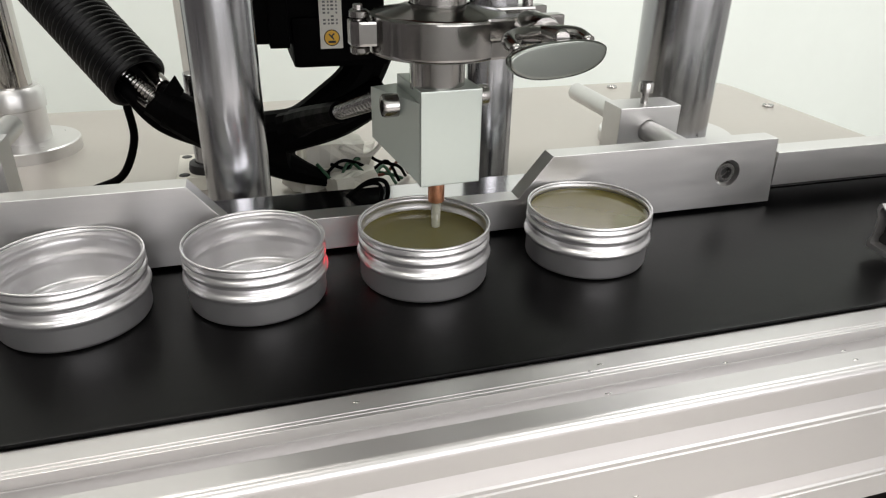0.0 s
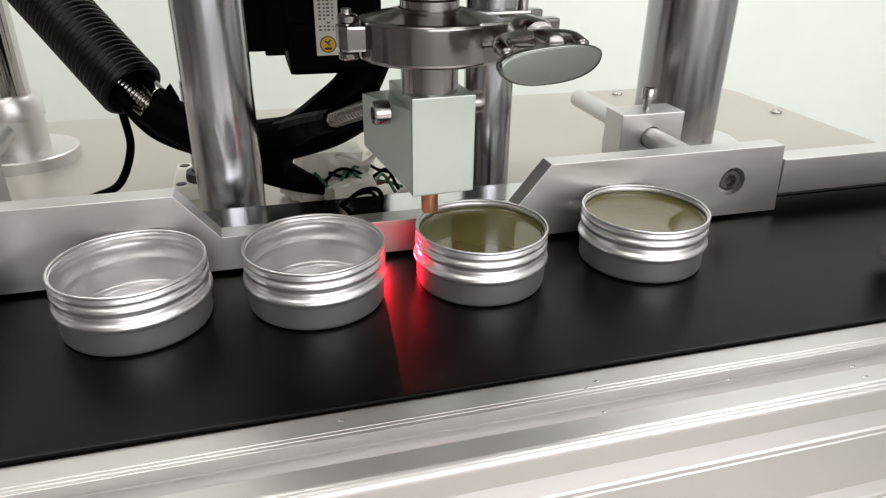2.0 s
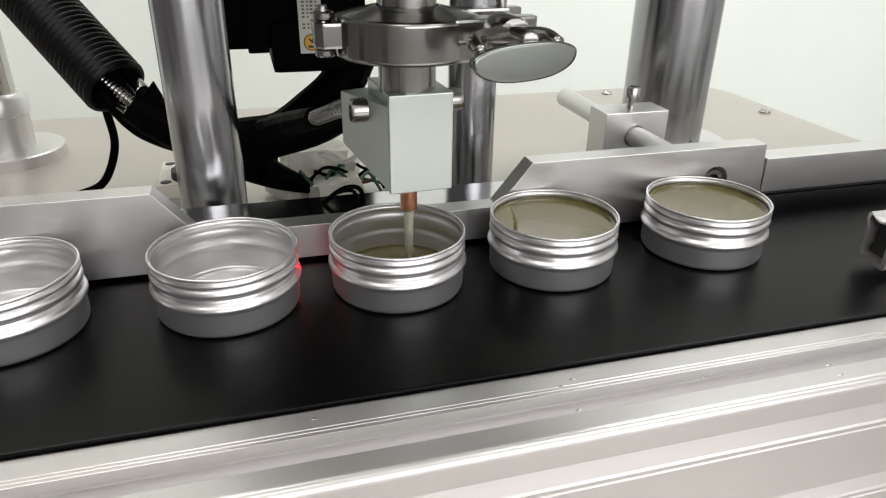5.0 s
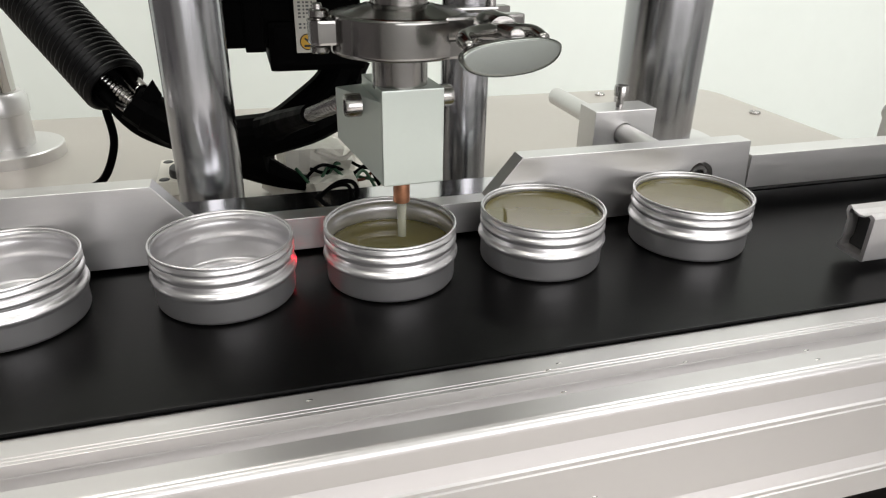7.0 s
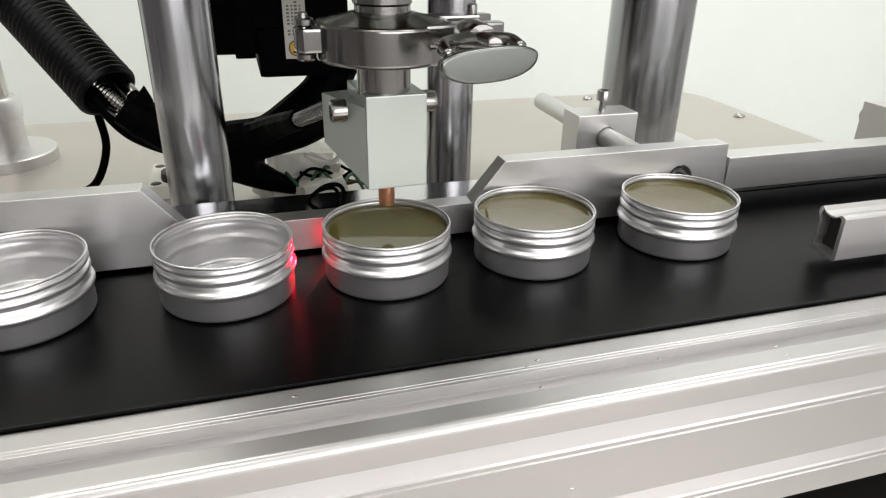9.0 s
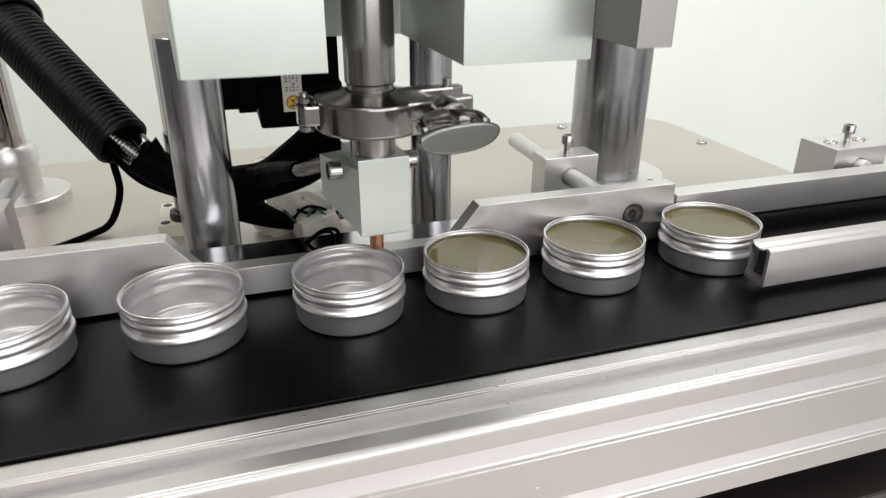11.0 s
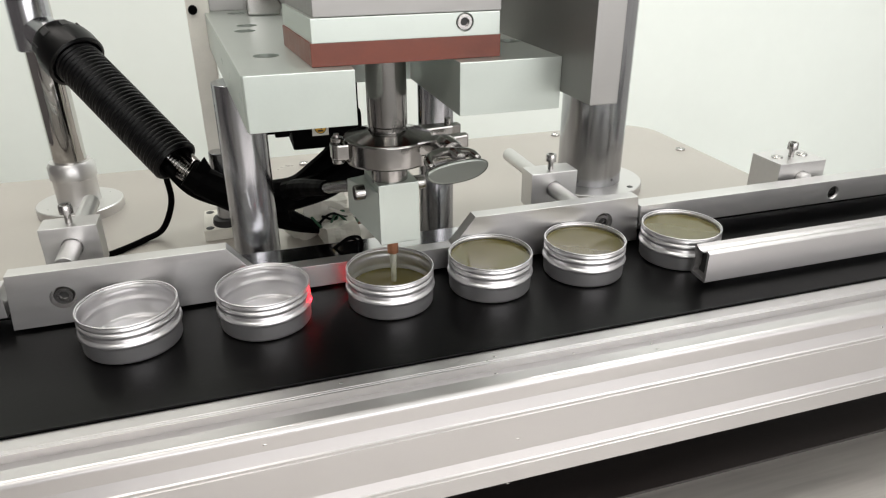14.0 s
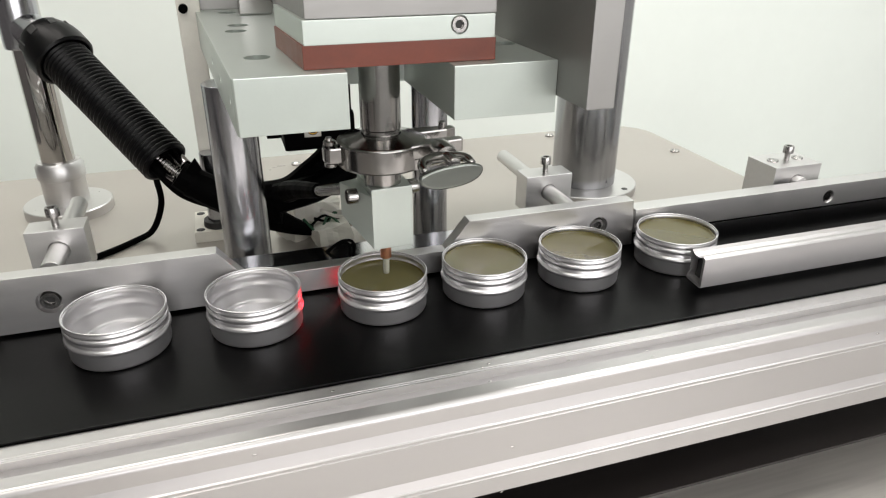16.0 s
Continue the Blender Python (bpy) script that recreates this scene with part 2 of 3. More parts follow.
# ---- the room ----
RX0, RX1, RY0, RY1 = -2.4, 2.6, -2.6, 1.5
solid("floor", box(RX0, RX1, RY0, RY1, FLOOR_Z - 0.1, FLOOR_Z, 0), M_FLOOR, "white coated workshop floor", "floor", "structure")
solid("ceiling", box(RX0, RX1, RY0, RY1, CEIL_Z, CEIL_Z + 0.1, 0), M_WALL, "white workshop ceiling", "ceiling", "structure")
solid("wall_north", box(RX0 - 0.1, RX1 + 0.1, RY1, RY1 + 0.1, FLOOR_Z, CEIL_Z, 0), M_WALL, "plain white painted wall behind the machine", "wall", "structure")
solid("wall_south", join(box(RX0 - 0.1, WIN_X0, RY0 - 0.1, RY0, FLOOR_Z, CEIL_Z, 0), box(WIN_X1, RX1 + 0.1, RY0 - 0.1, RY0, FLOOR_Z, CEIL_Z, 0), box(WIN_X0, WIN_X1, RY0 - 0.1, RY0, FLOOR_Z, WIN_Z0, 0), box(WIN_X0, WIN_X1, RY0 - 0.1, RY0, WIN_Z1, CEIL_Z, 0)), M_DIM, "plain grey unseen wall around the assumed window", "wall", "structure")
# unseen window, made up to hold the added front light
window = thing("assumed_window_1", "assumed unseen window, added as source of the front light", "window", (0, RY0 - 0.09, 0), "", "structure")
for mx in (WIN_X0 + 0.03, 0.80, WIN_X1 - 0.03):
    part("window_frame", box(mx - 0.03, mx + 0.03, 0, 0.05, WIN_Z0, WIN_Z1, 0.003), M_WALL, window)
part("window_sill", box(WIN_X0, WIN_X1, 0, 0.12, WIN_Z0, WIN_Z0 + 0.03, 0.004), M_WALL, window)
# unseen; dark so that the left sides of the metal reflect dark
solid("wall_west", box(RX0 - 0.1, RX0, RY0, RY1, FLOOR_Z, CEIL_Z, 0), M_DARKWALL, "plain unseen wall, kept dark to darken left-facing metal", "wall", "structure")
solid("wall_east", box(RX1, RX1 + 0.1, RY0, RY1, FLOOR_Z, CEIL_Z, 0), M_DIM, "plain grey painted wall", "wall", "structure")

# ---- table and base plate ----
TABLE_Z = -0.145
table = thing("work_table", "brushed stainless steel work table under the conveyor", "table", (0.1, 0, FLOOR_Z))
part("tabletop", box(-1.2, 1.2, -0.75, 0.10, TABLE_Z - FLOOR_Z - 0.04, TABLE_Z - FLOOR_Z, 0.003), M_TABLE, table)
for leg_x in (-1.12, 1.12):
    for leg_y in (-0.68, 0.06):
        part("leg", box(leg_x - 0.02, leg_x + 0.02, leg_y - 0.02, leg_y + 0.02, 0, TABLE_Z - FLOOR_Z - 0.04, 0.002), M_TABLE, table)

PLATE_Z = -0.042


def rounded_rect(x0, x1, y0, y1, r, n=8):
    pts = []
    for cx, cy, a0 in ((x1 - r, y1 - r, 0), (x0 + r, y1 - r, 90), (x0 + r, y0 + r, 180), (x1 - r, y0 + r, 270)):
        for i in range(n + 1):
            a = radians(a0 + 90 * i / n)
            pts.append((cx + r * math.cos(a), cy + r * math.sin(a)))
    return pts


cabinet = thing("machine_base", "beige satin steel machine base plate with rounded corners", "machine base", (0, 0, FLOOR_Z))
part("base_plate", prism(rounded_rect(-0.62, 0.541, 0.085, 0.515, 0.055), "z", PLATE_Z - FLOOR_Z - 0.012, PLATE_Z - FLOOR_Z, 0.001), M_BASE, cabinet)
part("base_box", box(-0.58, 0.52, 0.115, 0.48, 0, PLATE_Z - FLOOR_Z - 0.012, 0.002), M_BASE, cabinet)
for sx, sy in ((0.517, 0.364), (0.375, 0.49), (-0.1, 0.46), (-0.02, 0.47), (-0.45, 0.46)):
    z = PLATE_Z - FLOOR_Z
    part("screw", lathe([(0, 0.0006), (0.0032, 0.0006), (0.0036, 0.0022), (0.0062, 0.0026), (0.0066, 0.0014), (0.0066, 0)], 24, Matrix.Translation((sx, sy, z))), M_SCREW, cabinet)

# ---- conveyor ----
BX0, BX1 = -0.75, 1.05
conveyor = thing("belt_conveyor", "belt conveyor with black belt and aluminium side profiles", "conveyor", (0, 0, TABLE_Z))
CZ = -TABLE_Z
part("belt", box(BX0, BX1, -0.0962, 0.0465, CZ - 0.0025, CZ, 0.0008), M_BELT, conveyor, "matt black rubber belt")
part("belt_bed", box(BX0 + 0.02, BX1 - 0.02, -0.086, 0.0465, CZ - 0.02, CZ - 0.0035, 0.0005), M_ALU, conveyor)


def profile_section(y_front, y_back, z_top, z_bot):
    """Slotted extrusion: one slot in the top, two in the front."""
    pts = [(y_back, z_bot), (y_front + 0.002, z_bot), (y_front, z_bot + 0.002)]
    for a, b in ((-0.0682, -0.0585), (-0.0262, -0.0155)):
        pts += [(y_front, a - 0.0030), (y_front + 0.0007, a - 0.0026), (y_front + 0.0007, a - 0.0018), (y_front, a - 0.0014), (y_front, a), (y_front + 0.0010, a + 0.0007), (y_front + 0.0036, b - 0.0012), (y_front + 0.0050, b - 0.0010), (y_front + 0.0050, b), (y_front, b + 0.0004)]
    pts += [(y_front + 0.0038 * (1 - math.cos(radians(a))), z_top - 0.0038 * (1 - math.sin(radians(a)))) for a in range(0, 91, 10)]
    for a, b in ((-0.1238, -0.1112),):
        pts += [(a, z_top), (a + 0.0006, z_top - 0.0012), (b - 0.0012, z_top - 0.0052), (b - 0.0002, z_top - 0.0052), (b, z_top)]
    for c in (-0.1096, -0.1078):
        pts += [(c, z_top), (c + 0.0001, z_top - 0.0003), (c + 0.0004, z_top - 0.0003), (c + 0.0005, z_top)]
    pts += [(y_back, z_top)]
    return pts


part("front_profile", prism([(y, z + CZ) for y, z in profile_section(-0.1362, -0.0972, -0.0020, -0.0868)], "x", BX0 + 0.03, BX1 - 0.03, 0.0002), M_ANOD, conveyor, "slotted anodised aluminium extrusion")
for mx, my, mz in [(-0.062, -0.102, -0.002), (0.036, -0.1223, -0.002), (0.036, -0.1071, -0.002), (0.095, -0.1166, -0.002), (0.152, -0.1224, -0.002), (0.042, -0.104, -0.002), (0.152, -0.1293, -0.002), (-0.113, -0.1362, -0.0102), (0.347, -0.1362, -0.0176), (0.048, -0.1362, -0.0478), (0.042, -0.1362, -0.0859)]:
    face = (0, 0, 1) if mz > -0.003 else (0, -1, 0)
    part("dent", lathe([(0, 0.00025), (0.0005, 0.0002), (0.0009, 0)], 8, along((mx, my, mz + CZ), Vector((mx, my, mz + CZ)) + Vector(face)) @ Matrix.Diagonal((1.6, 0.6, 1, 1))), M_SCREW, conveyor, "small dark dent")
part("back_profile", prism([(0.0475, CZ - 0.0888), (0.0780, CZ - 0.0888), (0.0780, CZ + 0.0120), (0.0640, CZ + 0.0125), (0.0630, CZ + 0.0200), (0.0625, CZ + 0.0205), (0.0370, CZ + 0.0205), (0.0365, CZ + 0.0200), (0.0365, CZ + 0.0150), (0.0475, CZ + 0.0145)], "x", BX0 + 0.03, BX1 - 0.03, 0.0003), M_BRIGHT, conveyor, "bright aluminium extrusion behind the belt")
for fx in (-0.5, 0.8):
    for fy in (-0.108, 0.066):
        part("foot", box(fx - 0.03, fx + 0.03, fy - 0.012, fy + 0.012, 0.003, CZ - 0.0865, 0.001), M_BLACK, conveyor)
# added dark sheet: paints the conveyor's shade onto the table
solid("shade_sheet", box(-0.78, 1.08, -0.123, 0.080, TABLE_Z, TABLE_Z + 0.003, 0.001), M_SHADE, "dark sheet added for the shade under the conveyor", "mat")
part("roller", rod((BX0 + 0.01, -0.09, CZ - 0.02), (BX0 + 0.01, 0.045, CZ - 0.02), 0.017), M_STEEL, conveyor)
part("roller", rod((BX1 - 0.01, -0.09, CZ - 0.02), (BX1 - 0.01, 0.045, CZ - 0.02), 0.017), M_STEEL, conveyor)

# ---- guide rails ----
RAIL_Y0, RAIL_Y1 = 0.0235, 0.0360
guide = thing("guide_plate", "machined aluminium guide plate with a trapezoid notch", "guide rail")
guide_plate = part("plate", prism([(-0.2745, 0.0025), (0.229, 0.0025), (0.2255, 0.045), (0.0735, 0.045), (0.0540, 0.0210), (-0.1040, 0.0210), (-0.1235, 0.045), (-0.271, 0.045)], "y", RAIL_Y0, RAIL_Y1, 0.0003), M_ALU, guide)
drilled(guide_plate, [((0.193, RAIL_Y0 - 0.01, 0.0245), (0.193, RAIL_Y0 + 0.008, 0.0245), 0.0088), ((-0.238, RAIL_Y0 - 0.01, 0.0235), (-0.238, RAIL_Y0 + 0.008, 0.0235), 0.0088)])
for sx, sz in ((0.193, 0.0245), (-0.238, 0.0235)):
    socket_screw(guide, (sx, RAIL_Y0 + 0.008, sz), (0, -1, 0), 0.0068, 0.0066)


def side_bar(x0, x1, holes, label):
    bar = thing("guide_bar", label, "guide bar", (x0, 0, 0))
    n = x1 - x0
    body = part("bar", prism([(RAIL_Y0 + 0.002, 0.0125), (0.0415, 0.0125), (0.0415, 0.0345), (RAIL_Y0 + 0.002, 0.0345)], "x", 0, n, 0.0004), M_ALU, bar)
    drilled(body, [((hx - x0, 0.0, 0.022), (hx - x0, 0.06, 0.022), 0.0066) for hx in holes])
    for hx in holes:
        part("threaded_insert", lathe([(0.0046, 0), (0.0065, 0), (0.0065, 0.014), (0.0046, 0.014), (0.0046, 0)], 24, along((hx - x0, RAIL_Y0 + 0.0035, 0.022), (hx - x0, 0.2, 0.022)), True), M_SCREW, bar)
        # dark filling stands for the shade deep in the hole
        part("bore_shade", rod((hx - x0, RAIL_Y0 + 0.012, 0.022), (hx - x0, RAIL_Y0 + 0.0155, 0.022), 0.0046, 20), M_DARK, bar)
    return bar


side_bar(0.2305, 0.95, (0.447, 0.72), "long flat aluminium guide bar over the belt")
side_bar(-0.70, -0.2765, (-0.52,), "long flat aluminium guide bar over the belt")

# front guide tube
tube = thing("guide_tube", "hollow aluminium guide profile over the belt", "guide rail", (0.234, 0, 0))
outer = [(-0.0500, 0.0050), (-0.0670, 0.0040), (-0.0680, 0.0050), (-0.0680, 0.0290), (-0.0670, 0.0300), (-0.0650, 0.0305), (-0.0620, 0.0285), (-0.0580, 0.0280), (-0.0540, 0.0290), (-0.0515, 0.0310), (-0.0500, 0.0300), (-0.0495, 0.0270), (-0.0515, 0.0230), (-0.0515, 0.0120), (-0.0495, 0.0080)]


def hollow(outline, n):
    bm = bmesh.new()
    cy = sum(p[0] for p in outline) / len(outline)
    cz = sum(p[1] for p in outline) / len(outline)
    inner = [(cy + (p[0] - cy) * 0.76, cz + (p[1] - cz) * 0.84) for p in outline]
    ring = [[bm.verts.new((x, *p)) for p in o] for x in (0, n) for o in (outline, inner)]
    k = len(outline)
    for a, b in ((0, 1), (2, 3), (0, 2), (1, 3)):
        for i in range(k):
            j = (i + 1) % k
            bm.faces.new((ring[a][i], ring[a][j], ring[b][j], ring[b][i]))
    return done(bm)


part("profile", hollow(outer, 0.7), M_ANOD, tube)
mid_y, mid_z = sum(p[0] for p in outer) / len(outer), sum(p[1] for p in outer) / len(outer)
# dark fills near both ends give the shade of the unlit hollow
for shade_x in (0.006, 0.690):
    part("end_shade", prism([(mid_y + (p[0] - mid_y) * 0.755, mid_z + (p[1] - mid_z) * 0.835) for p in outer], "x", shade_x, shade_x + 0.004, 0), M_DARK, tube, "dark fill for the shade inside the hollow profile")

# clamps of the guides
def rod_clamp(x, y, z_top, w, label, screws=1, depth=0.024, back=0.115, front=0.0415):
    c = thing("rod_clamp", label, "clamp", (x, y, 0), "rod clamps behind the guides")
    h = 0.036
    body = part("body", box(-w / 2, w / 2, 0, depth, z_top - h, z_top, 0.0006), M_ALU, c)
    drilled(body, [((0, -0.01, z_top - 0.017), (0, 0.06, z_top - 0.017), 0.0079)])
    part("guide_rod", rod((0, front - y, z_top - 0.017), (0.0, back, z_top - 0.017), 0.0072), M_ALU, c, "round aluminium guide rod")
    s = part("screw_shank", rod((0, depth * 0.45, z_top - 0.004), (0, depth * 0.45, z_top + 0.012), 0.0026), M_SCREW, c)
    socket_screw(c, (0, depth * 0.45, z_top + 0.008), (0, 0, 1), 0.005, 0.007)
    part("stand", rod((0, max(depth / 2, 0.093 - y), PLATE_Z), (0, max(depth / 2, 0.093 - y), z_top - h + 0.0005), 0.006), M_ALU, c)
    for k in range(screws - 1):
        xx = -0.02 if k == 0 else 0.02
        part("recessed_screw", lathe([(0, 0.0002), (0.003, 0.0002), (0.0034, 0.0012), (0.0054, 0.0012), (0.0056, 0)], 20, Matrix.Translation((xx * 0.75, depth * 0.5, z_top))), M_SCREW, c)
    return c


rod_clamp(0.180, 0.0965, 0.0480, 0.047, "aluminium rod clamp block with a steel cap screw")
rod_clamp(-0.237, 0.0755, 0.0560, 0.041, "aluminium rod clamp block with a steel cap screw", 1, 0.022, 0.10)
rod_clamp(0.4265, 0.0490, 0.0480, 0.055, "wide aluminium rod clamp block with a steel cap screw", 3, 0.040, 0.060)


# ---- posts ----
def post(name, x, y, r, top, label, flange_r, flange_h, collar=0.0, material=None):
    p = thing(name, label, "post", (x, y, PLATE_Z))
    part("rod", rod((0, 0, flange_h), (0, 0, top - PLATE_Z), r, 64), material or M_CHROME, p)
    prof = [(0, 0), (flange_r, 0), (flange_r, flange_h - 0.001), (flange_r - 0.001, flange_h), (r + 0.002, flange_h), (0, flange_h)]
    if collar:
        prof = [(0, 0), (flange_r, 0), (flange_r, flange_h - 0.001), (flange_r - 0.001, flange_h), (r * 1.34, flange_h + 0.001), (r * 1.34, flange_h + collar * 0.60), (r * 1.44, flange_h + collar * 0.62), (r * 1.44, flange_h + collar * 0.90), (r * 1.25, flange_h + collar), (r, flange_h + collar), (0, flange_h + collar)]
    f = part("flange", lathe(prof, 48, None, True), M_ALU, p, "turned aluminium flange")
    # flat dark discs paint the shade of bolt holes, nothing is cut
    for i in range(4):
        a = radians(35 + 90 * i)
        part("bolt_hole_shade", lathe([(0, 0.0004), (0.0034, 0.0004), (0.0038, 0)], 16, Matrix.Translation((math.cos(a) * (flange_r + r * 1.2) / 2, math.sin(a) * (flange_r + r * 1.2) / 2, flange_h))), M_DARK, f)
    return p


post("support_post", -0.0998, 0.1050, 0.0193, 0.151, "polished chrome support post", 0.0245, 0.008)
post("support_post", 0.0709, 0.1274, 0.0162, 0.152, "slim polished chrome support post", 0.028, 0.008)
post("support_post", 0.3167, 0.2737, 0.0392, 0.60, "thick polished steel column", 0.066, 0.010, 0, M_COLUMN)
post("hose_pole", -0.2910, 0.3830, 0.0175, 0.60, "chromed pole with a turned aluminium foot", 0.047, 0.011, 0.050, M_POLE)

# ---- filling head ----
head = thing("filling_head", "aluminium filling head with a copper nozzle", "filling nozzle", (0, 0, 0))
head.rotation_euler = (0, 0, radians(3.5))
part("block", prism([(-0.015, 0.0496), (-0.015, 0.0957), (0.025, 0.0957), (0.025, 0.072), (0.006, 0.0496)], "x", -0.015, 0.015, 0.0006), M_PLATE, head, "square satin aluminium nozzle block")
part("nozzle", rod((-0.002, 0, 0.0352), (-0.002, 0, 0.0506), 0.0042), M_COPPER, head, "copper nozzle tip")
part("pipe", lathe([(0, 0.094), (0.0131, 0.094), (0.0131, 0.135), (0.0140, 0.136), (0.0140, 0.200), (0, 0.200)], 48, None, True), M_STEEL, head, "polished steel pipe")
clamp_prof = [(0.012, 0.1105), (0.0300, 0.1105), (0.0302, 0.1105), (0.0310, 0.1108), (0.0315, 0.1114), (0.0317, 0.1122), (0.0317, 0.1125), (0.0317, 0.1262), (0.0317, 0.1265), (0.0315, 0.1273), (0.0310, 0.1279), (0.0302, 0.1282), (0.0299, 0.1283), (0.0175, 0.1310), (0.0160, 0.1316), (0.0139, 0.1318)]
part("clamp_ring", lathe(clamp_prof, 64, None, True), M_STEEL, head, "polished steel clamp ring")

# ---- upper frame ----
frame_plate = thing("top_plate", "satin aluminium top plate with a U notch", "mounting plate")
plate_mesh = part("plate", prism([(-0.0973, -0.053), (-0.0325, -0.053), (-0.0325, 0.07), (0.0336, 0.07), (0.0336, -0.053), (0.1034, -0.053), (0.1034, 0.30), (-0.1205, 0.30), (-0.0985, -0.0495)], "z", 0.151, 0.1849, 0.0006), M_PLATE, frame_plate)
holes = [(-0.0794, 0.0114), (-0.0842, 0.1662), (-0.0874, 0.1330), (-0.0898, 0.258), (0.0946, 0.0171)]
drilled(plate_mesh, [((hx, hy, 0.17), (hx, hy, 0.20), 0.0085) for hx, hy in holes] + [((-0.13, hy, 0.168), (-0.092, hy, 0.168), 0.003) for hy in (-0.03, 0.035, 0.10)])
for hx, hy in holes:
    part("bolt", lathe([(0, 0), (0.0072, 0), (0.0072, 0.0035), (0.0066, 0.0042), (0.0036, 0.0042), (0.0036, 0.001), (0, 0.001)], 24, Matrix.Translation((hx, hy, 0.1702)), True), M_SCREW, frame_plate)
# its width beyond the left end is added to block light from behind
solid("back_plate", box(-0.1180, 0.1030, 0.284, 0.298, 0.1849, 0.50, 0.0006), M_ALU2, "upright grey aluminium back plate, widened to shade the stack", "plate")
solid("angle_bracket", prism([(0.0, 0.0), (0.030, 0.0), (0.032, 0.010), (0.012, 0.042), (0.0, 0.046)], "y", 0, 0.016, 0.0015), M_STEEL, "worn steel angle bracket on the top plate", "bracket").location = (-0.080, 0.232, 0.1852)
side = thing("side_column", "upright satin aluminium side plate", "column")
part("plate", box(0.1036, 0.1225, -0.0935, 0.29, 0.1620, 0.5, 0.0006), M_ALU2, side)
part("bolt", rod((0.1225, -0.03, 0.20), (0.1275, -0.03, 0.20), 0.005, 20), M_SCREW, side)
heater = thing("heater_stack", "stack of aluminium plates on a red-brown insulating block", "heater")
part("insulator", prism([(-0.0562, -0.0410), (0.0648, -0.0410), (0.0648, 0.049), (-0.0640, 0.049)], "z", 0.1851, 0.1990, 0.0005), M_BAKE, heater, "red-brown bakelite block")
low = part("lower_plate", prism([(-0.0552, -0.0413), (0.0640, -0.0413), (0.0640, 0.049), (-0.0630, 0.049)], "z", 0.1990, 0.2132, 0.0005), M_PLATE, heater, "pale anodised aluminium plate")
drilled(low, [((0.0406, -0.06, 0.2074), (0.0406, -0.0375, 0.2074), 0.0058)])
socket_screw(heater, (0.0406, -0.0377, 0.2074), (0, -1, 0), 0.0052, 0.0036)
upper = part("upper_plate", prism([(-0.0532, -0.0390), (0.0655, -0.0390), (0.0655, 0.049), (-0.0610, 0.049)], "z", 0.2134, 0.2640, 0.0005), M_ALU2, heater, "brushed aluminium plate")
drilled(upper, [((-0.0455, -0.0330, 0.2285), (-0.0455, -0.0330, 0.30), 0.0088), ((0.0570, -0.0330, 0.2285), (0.0570, -0.0330, 0.30), 0.0088)])
for hx in (-0.0455, 0.0570):
    for k in range(3):
        part("spring_washer", lathe([(0.0042, 0), (0.0072, 0), (0.0074, 0.0010), (0.0072, 0.0020), (0.0042, 0.0020)], 24, Matrix.Translation((hx, -0.0330, 0.2288 + 0.0024 * k))), M_SCREW, heater)
    socket_screw(heater, (hx, -0.0330, 0.2362), (0, 0, 1), 0.0070, 0.008)

# rear post and cream cover panel behind the machine
cover = thing("cover_panel", "cream upright cover panel with black knobs on a square foot", "panel", (-0.1340, 0.272, PLATE_Z))
part("panel", box(-0.0015, 0.0200, 0.0, 0.016, 0.0115, 0.42, 0.002), M_WHITE, cover)
rear_foot = part("foot", box(-0.017, 0.031, -0.030, 0.030, 0, 0.012, 0.001), M_WHITE, cover, "cream square foot")
# dark discs again in place of shaded holes
for hx, hy in ((-0.0105, -0.023), (-0.0105, 0.023), (0.0245, -0.023), (0.0245, 0.023)):
    part("bolt_hole_shade", lathe([(0, 0.0004), (0.0040, 0.0004), (0.0044, 0)], 16, Matrix.Translation((hx, hy, 0.012))), M_DARK, rear_foot)
for kx, kz in ((0.0048, 0.2305), (0.0015, 0.2526)):
    part("knob", rod((kx, 0.001, kz), (kx, -0.008, kz), 0.0042, 20), M_BLACK, cover, "black knob")

part("collar", lathe([(0.0105, 0), (0.0155, 0), (0.0158, 0.002), (0.0150, 0.007), (0.0105, 0.008)], 32, Matrix.Translation((0.0085, -0.0125, 0.0118)), True), M_DARK, rear_foot, "dark rubber collar")
part("rod", rod((0.0085, -0.0125, 0.0120), (0.0085, -0.0125, 0.050 - PLATE_Z), 0.0100, 40), M_CHROME, cover, "thin grey steel rod")

# ---- filling head details ----
def cheek():
    """The slanting side of the nozzle block, cut off below."""
    bm = bmesh.new()
    top = [bm.verts.new(p) for p in ((-0.0148, -0.0130, 0.0900), (-0.0285, 0.0250, 0.0900), (-0.0100, 0.0300, 0.0900))]
    low = [bm.verts.new(p) for p in ((-0.0148, -0.0130, 0.0500), (-0.0285, 0.0250, 0.0640), (-0.0100, 0.0300, 0.0560))]
    bm.faces.new(top)
    bm.faces.new(low)
    for a in range(3):
        b = (a + 1) % 3
        bm.faces.new((top[a], top[b], low[b], low[a]))
    done(bm)
    return done(bevel(bm, 0.0005))


part("side_cheek", cheek(), M_PLATE, head, "slanting side of the nozzle block")
socket_screw(head, (-0.0205, 0.0060, 0.0850), (-1, 0, 0), 0.0056, 0.0075)
socket_screw(head, (0.0150, 0.0065, 0.0868), (1, 0, 0), 0.0056, 0.0112)
